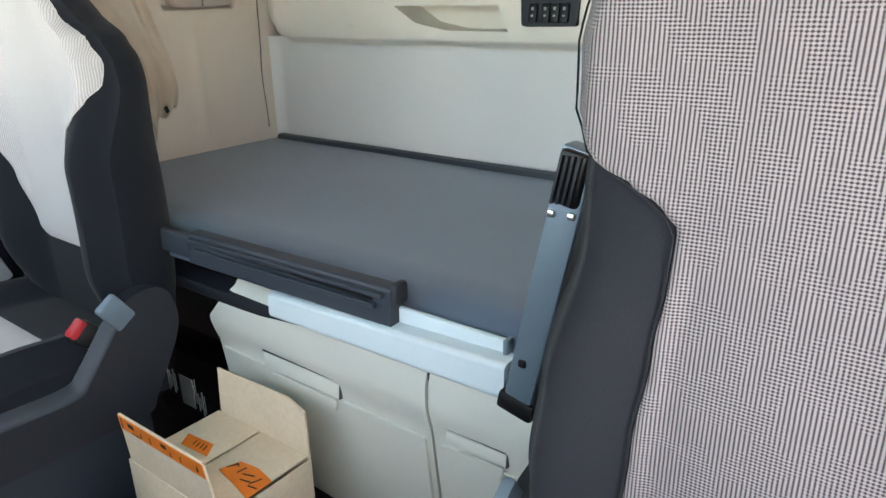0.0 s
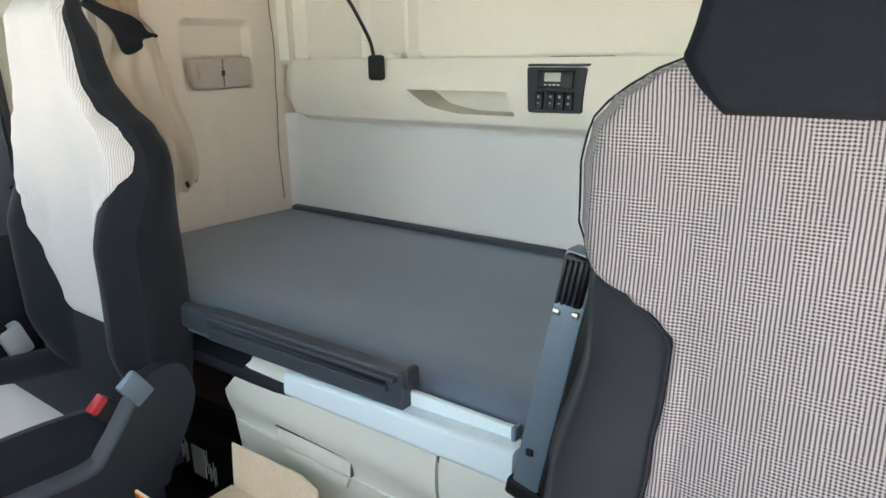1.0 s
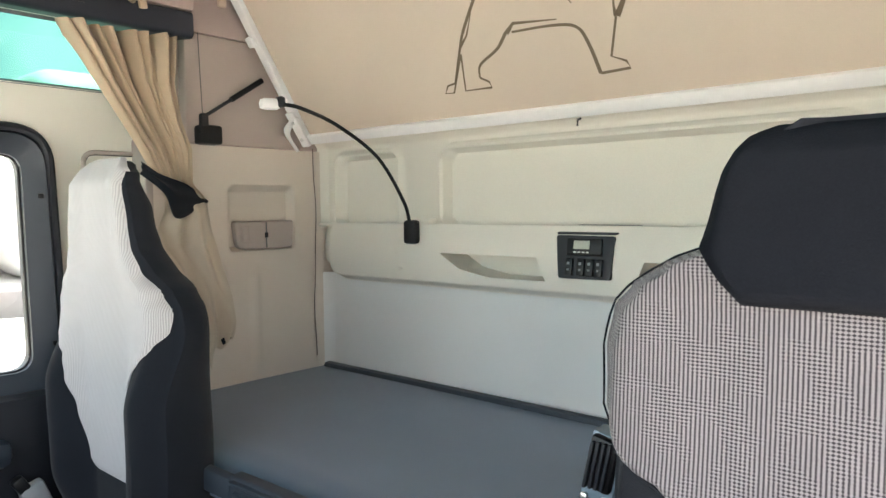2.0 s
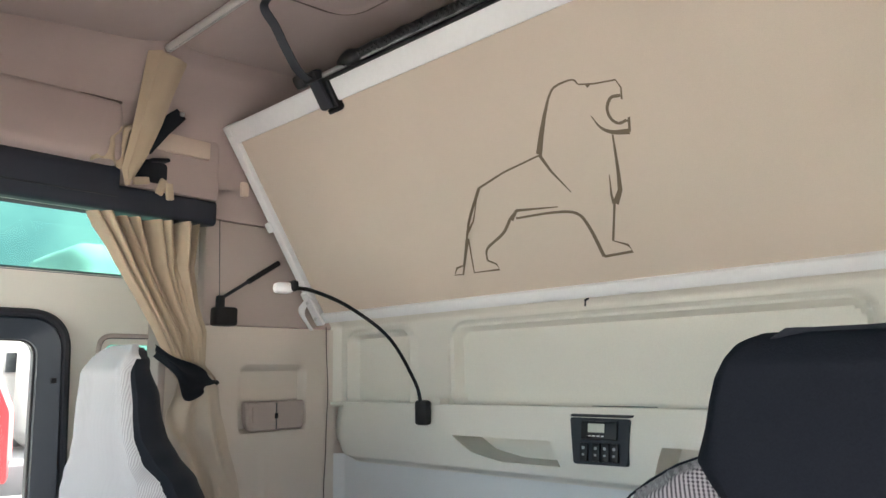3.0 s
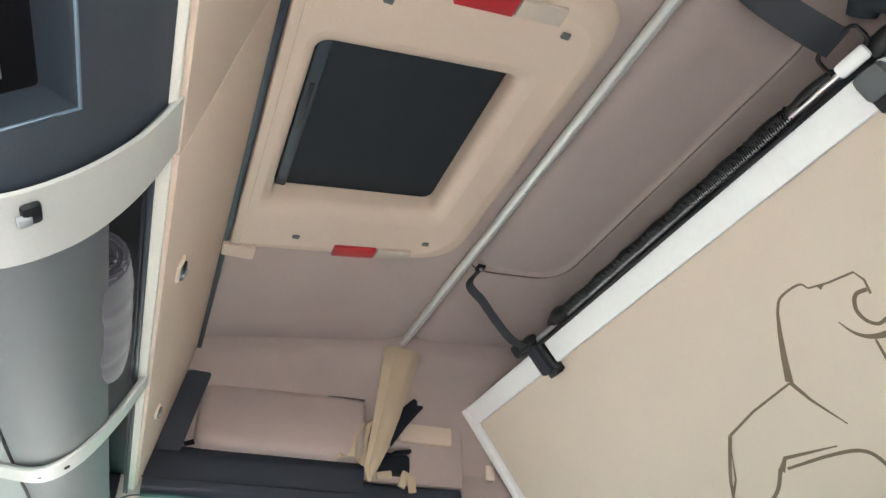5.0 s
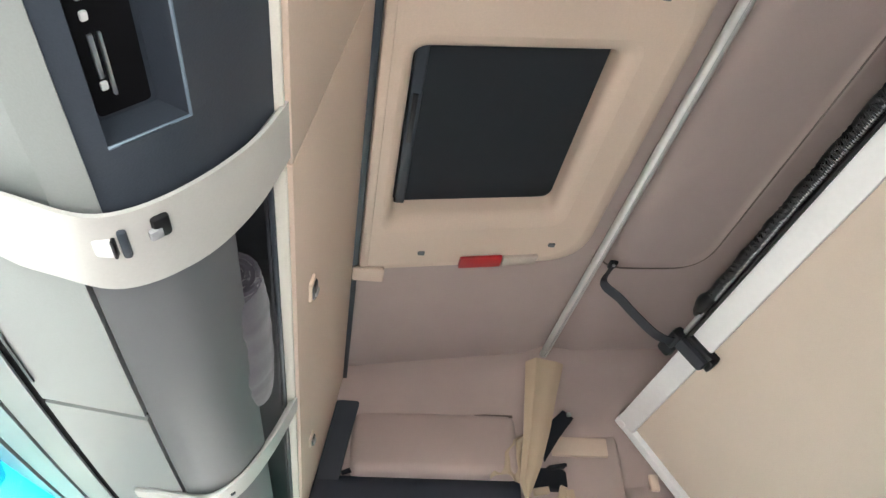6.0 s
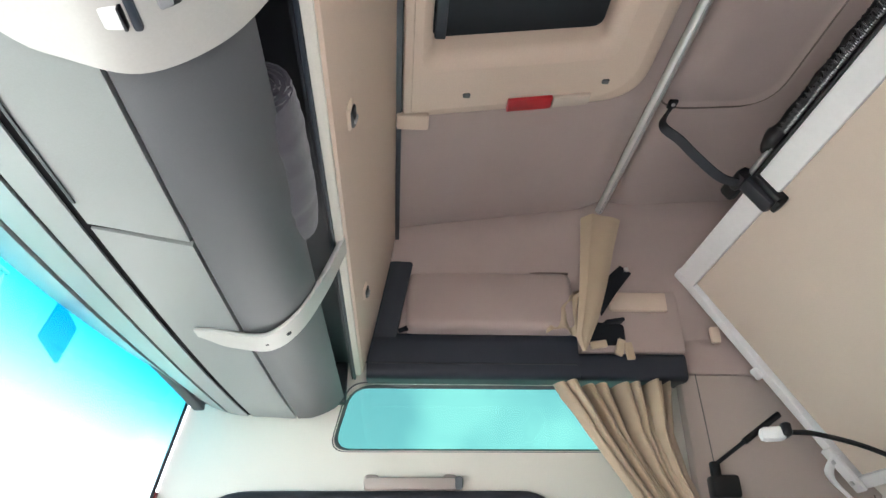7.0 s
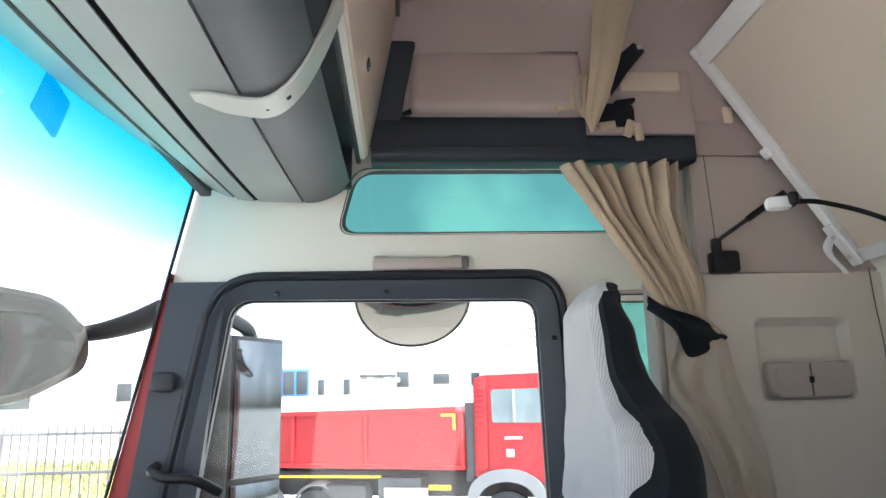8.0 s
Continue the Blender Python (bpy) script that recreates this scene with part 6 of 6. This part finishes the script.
    for y in (0.66, -3.3, -4.75, -6.2):
        wheel = part("wheel", tube([(X - 0.35, y, g + 0.52), (X - 0.30, y, g + 0.52), (X - 0.06, y, g + 0.52), (X - 0.03, y, g + 0.52)], 0.52, 32, taper=[0.9, 1, 1, 0.92]), M_RUBBER, t, "black truck tyre")
        part("rim", tube([(X - 0.04, y, g + 0.52), (X - 0.01, y, g + 0.52), (X + 0.0, y, g + 0.52)], 0.29, 24, taper=[1, 1, 0.55]), M_FENDER, wheel, "grey steel rim")
        if y < 0:
            part("mudguard", tube([(X - 0.25, y + 0.60 * math.cos(a), g + 0.55 + 0.60 * math.sin(a)) for a in np.linspace(0.15, 2.99, 14)], 0.20, 8, flat=0.15), M_FENDER, t, "grey plastic mudguard")


tipper_truck()


def buildings():
    g = GROUND
    b = thing("office_building", (-34, -6, g), "long white rendered office building with small windows", "building")
    part("wall", box((-37, -3, g + 3.6), (6, 56, 7.2), 0.05), M_FACADE, b)
    part("roof_edge", box((-37, -3, g + 7.3), (6.4, 56.4, 0.3), 0.05), M_FACADEGREY, b)
    part("plinth", box((-33.95, -3, g + 0.25), (0.15, 56, 0.5), 0.02), M_FACADEGREY, b)
    for y, wide, tall, z in ((-5.25, 0.42, 0.85, 3.65), (-4.03, 0.42, 0.85, 3.65), (-1.32, 0.70, 0.85, 3.95), (0.55, 0.90, 0.62, 3.95), (2.2, 0.5, 0.7, 3.9), (8.5, 0.8, 0.95, 3.6), (-12.0, 0.8, 0.95, 3.6), (-14.5, 0.8, 0.95, 3.6)):
        w = part("window", box((-33.98, y, g + z), (0.10, wide, tall), 0.02), M_FACADEGREY, b)
        part("pane", box((-33.93, y, g + z), (0.06, wide - 0.12, tall - 0.12), 0.01), G_PANE, w)
    part("canopy", box((-33.9, -2.55, g + 4.15), (0.4, 1.75, 0.10), 0.02), M_CHASSIS, b, "dark canopy edge")
    for y in (-3.35, -2.5, -1.75):
        part("vent_box", box((-33.92, y, g + 3.92), (0.2, 0.55, 0.22), 0.03), M_FACADEGREY, b, "grey wall unit")
    door = part("entrance", box((-33.96, -6.48, g + 3.9), (0.14, 1.34, 1.30), 0.02), M_BLUE, b, "blue framed entrance glazing")
    for y in (-6.80, -6.16):
        part("pane", box((-33.88, y, g + 3.88), (0.05, 0.52, 1.10), 0.01), G_PANE, door)
    h = thing("cladded_hall", (-30, 12, g), "tall white hall with horizontal cladding ribs", "building")
    part("wall", box((-33, 4.9, g + 3.45), (6, 3.4, 6.9), 0.05), M_FACADE, h)
    for i in range(18):
        part("cladding_rib", box((-29.98, 4.9, g + 0.5 + i * 0.36), (0.04, 3.4, 0.04)), M_FAR, h)
    w = thing("rear_hall", (-27, 18, g), "pale hall with a rounded roof edge beyond the yard", "building")
    part("wall", box((-30.4, 18.2, g + 4.1), (6, 20, 8.2), 0.9, seg=5), M_FACADE, w)
    s = thing("grey_building", (-30, -22, g), "low grey building with a band of windows", "building")
    part("wall", box((-32, -19.5, g + 2.2), (6, 9, 4.4), 0.05), M_FACADEGREY, s)
    for y in (-22, -19.5, -17):
        w = part("window", box((-28.98, y, g + 3.3), (0.10, 1.7, 1.0), 0.02), M_FACADE, s)
        part("pane", box((-28.93, y, g + 3.3), (0.06, 1.5, 0.85), 0.01), G_PANE, w)
    m = thing("light_mast", (-19, -13, g), "slim pale grey light mast", "lamp post")
    part("mast", tube([(-19, -13.2, g), (-19, -13.2, g + 12)], 0.11, 12, taper=[1, 0.6]), M_FACADEGREY, m)
    part("lamp_arm", box((-18.8, -13.2, g + 12), (0.9, 0.18, 0.12), 0.03), M_FACADEGREY, m)


buildings()


def fence():
    g = GROUND
    f = thing("bar_fence", (-9.8, -9, g), "dark steel bar fence along the yard", "fence")
    bar = finish(box((0, 0, 1.22), (0.020, 0.020, 2.44), 0.004))
    bar.materials.append(M_CHASSIS)
    for i in range(88):
        o = new("bar", bar)
        o.parent = f
        o.location = (0, -6.4 + i * 0.124, 0.05)
    for z in (0.25, 1.85, 2.38):
        part("rail", box((-9.8, -10.0, g + z), (0.03, 11.0, 0.045), 0.005), M_CHASSIS, f)
    for y in (-15.4, -12.6, -9.8, -7.0, -4.5):
        part("post", box((-9.8, y, g + 1.2), (0.07, 0.07, 2.4), 0.008), M_CHASSIS, f)
    bank = lambda u, v: (-24 + 12.5 * u, -30 + 24.5 * v, g + 0.02 + 1.0 * step(1.0, 0.15, u) + 0.06 * math.sin(u * 40) * math.sin(v * 60))
    solid("grass_strip", surface(bank, 60, 80), M_LEAF, "dry yellow-green grass verge behind the fence", "grass", "stuff")
    rnd = random.Random(11)
    bm = bmesh.new()
    for i in range(14000):
        u, v = rnd.random(), rnd.random()
        p = Vector(bank(u, v)) + Vector((0, 0, 0.16 * rnd.random()))
        a = Vector((rnd.uniform(-0.3, 0.3), rnd.uniform(-0.3, 0.3), 1)).normalized() * rnd.uniform(0.06, 0.18)
        c = Vector((rnd.uniform(-1, 1), rnd.uniform(-1, 1), 0)).normalized() * 0.03
        bm.faces.new([bm.verts.new(p + d) for d in (-c, c, a)])
    solid("weeds", bm, M_LEAF, "yellow-green grass tufts and weeds on the verge", "weeds", "stuff", smooth=False)


fence()


def mirror_unit(name, label, pane, size, turn, shell):
    """A road mirror: pane centre, (width, height, depth), turn of its face about z in degrees."""
    m = thing(name, pane, label, "mirror")
    r = pose(0, 0, 0, 0, 0, turn)
    w, h, d = size
    part("housing", box(Vector(pane) + r @ Vector((0, d / 2, 0)), (w, d, h), min(w, h) * 0.18, r, seg=4), shell, m)
    part("rim", box(Vector(pane) + r @ Vector((0, 0.004, 0)), (w * 1.03, 0.02, h * 1.02), 0.005, r), M_BLACK, m)
    part("mirror_glass", box(Vector(pane) + r @ Vector((0, -0.008, 0)), (w * 0.93, 0.006, h * 0.955), 0.002, r), M_DULL, m, "mirror glass with a darkened reflection")
    return m


main = mirror_unit("door_mirror", "tall rear-view mirror outside the passenger door", (-1.47, -1.785, 1.104), (0.215, 0.42, 0.09), 147, M_MIRRORBACK)
part("arm", tube(curve([(-1.23, -1.93, 1.36), (-1.33, -1.90, 1.38), (-1.45, -1.82, 1.345), (-1.47, -1.80, 1.28)], 20), 0.022, 10), M_BLACK, main)
turned = pose(0, 0, 0, 0, 0, 147)
part("inner_housing", box(Vector((-1.47, -1.785, 1.07)) + turned @ Vector((-0.165, 0.035, 0)), (0.125, 0.10, 0.52), 0.03, turned, seg=4), M_MIRRORBACK, main)
low = mirror_unit("wide_angle_mirror", "wide angle mirror below the main mirror", (-1.47, -1.785, 0.80), (0.215, 0.18, 0.09), 147, M_MIRRORBACK)
part("arm", tube([(-1.48, -1.80, 0.92), (-1.48, -1.80, 0.86)], 0.02, 8), M_BLACK, low)


def kerb_mirror():
    m = thing("kerb_mirror", (-1.38, -1.30, 1.37), "rounded kerb mirror above the passenger window", "mirror")
    def f(u, v):
        a = math.pi * u
        r = math.sin(math.pi / 2 * v) if v < 1 else 1
        return -1.27 - (0.05 * v + 0.20 * v * v) * math.sin(a) + 0.03 * v * v, -1.305 + 0.165 * v * math.cos(a) * 1.0, 1.415 - 0.130 * v * math.sin(a) ** 0.8
    part("mirror_face", surface(f, 40, 14), M_KERB, m, "silvered convex mirror face")
    rimline = [f(i / 40, 1) for i in range(41)]
    part("rim", tube(rimline, 0.004, 8), M_MIRRORBACK, m)
    part("housing", surface(lambda u, v: (f(u, v)[0] - 0.012 - 0.10 * (1 - v * v), f(u, v)[1], f(u, v)[2]), 40, 14), M_MIRRORBACK, m)
    part("arm", box((-1.30, -1.30, 1.44), (0.16, 0.05, 0.03), 0.01), M_BLACK, m)


kerb_mirror()


def front_mirror():
    m = thing("front_mirror", (-1.1, -2.4, 1.25), "grey-brown front mirror on a dark arm outside the windscreen", "mirror")
    c = Vector((-1.075, -2.338, 1.268))
    turn = pose(0, 0, 0, 0, 6, -24)
    shape = ring([(0.30, 0.10), (0.12, 0.165), (-0.16, 0.125), (-0.262, 0.02), (-0.25, -0.075), (-0.02, -0.155), (0.24, -0.11)], 0.09, 6)
    oval = lambda k, o, q: c + turn @ Vector((shape[q % len(shape)][0] * k, o, shape[q % len(shape)][1] * k))
    n = len(shape)
    part("housing", surface(lambda u, v: oval(math.sin(math.pi / 2 * max(v, 0.01)), -0.13 * math.cos(math.pi / 2 * v), round(u * n)), n, 12), M_MIRRORRIM, m, "grey-brown rounded housing")
    bm = bmesh.new()
    rows = [[bm.verts.new(oval(k, o, q)) for k, o in ((1.0, -0.02), (1.01, 0.0), (0.99, 0.012), (0.90, 0.012), (0.84, 0.0))] for q in range(n)]
    for a, b in zip(rows, rows[1:] + rows[:1]):
        for k in range(4):
            bm.faces.new((a[k], a[k + 1], b[k + 1], b[k]))
    part("rim", bm, M_MIRRORRIM, m, "faded tan mirror rim")
    part("mirror_glass", surface(lambda u, v: oval(0.85 * v, 0.002 + 0.02 * (1 - v * v), round(u * n)), n, 10), M_FRONT, m, "convex mirror glass with a darkened reflection")
    part("brow", tube(curve([oval(1.0, 0.02, int(n * k)) + turn @ Vector((0, 0, -0.035)) for k in (0.98, 0.12, 0.30, 0.42)], 24), 0.018, 8), M_MIRRORBACK, m)
    part("arm", tube(curve([(-1.32, -2.27, 1.320), (-1.33, -2.20, 1.330), (-1.32, -2.11, 1.352), (-1.29, -2.02, 1.38)], 20), 0.030, 10, taper=[0.75 + 0.5 * i / 20 for i in range(21)]), M_MIRRORBACK, m)
    part("knuckle", box((-1.315, -2.285, 1.315), (0.09, 0.09, 0.075), 0.03, (0, 0, 25), seg=4), M_MIRRORRIM, m)


front_mirror()

tag = thing("toll_tag", (-0.50, -1.985, 1.66), "small blue tag stuck to the windscreen", "tag")
part("tag", plate(ring([(-0.462, 1.712), (-0.560, 1.690), (-0.548, 1.612), (-0.447, 1.632)], 0.008), (), lambda a, b: (a, -1.985 + 0.21 * (b - 1.66), b), (0, -0.004, 0)), G_TAG, tag)

sensor = thing("pillar_box", (-1.12, -1.93, 1.2), "small dark box on the windscreen pillar", "sensor")
part("box", box((-1.118, -1.950, 1.172), (0.03, 0.062, 0.050), 0.012), M_DARK, sensor)
grip = thing("grab_bar", (-1.1, -1.9, 0.9), "black grab bar on the door pillar", "grab bar")
part("loop", tube(curve([(-1.12, -1.955, 0.965), (-1.07, -1.95, 0.955), (-1.06, -1.91, 0.94), (-1.07, -1.85, 0.935), (-1.10, -1.79, 0.90)], 24), 0.013, 10), M_BLACK, grip)
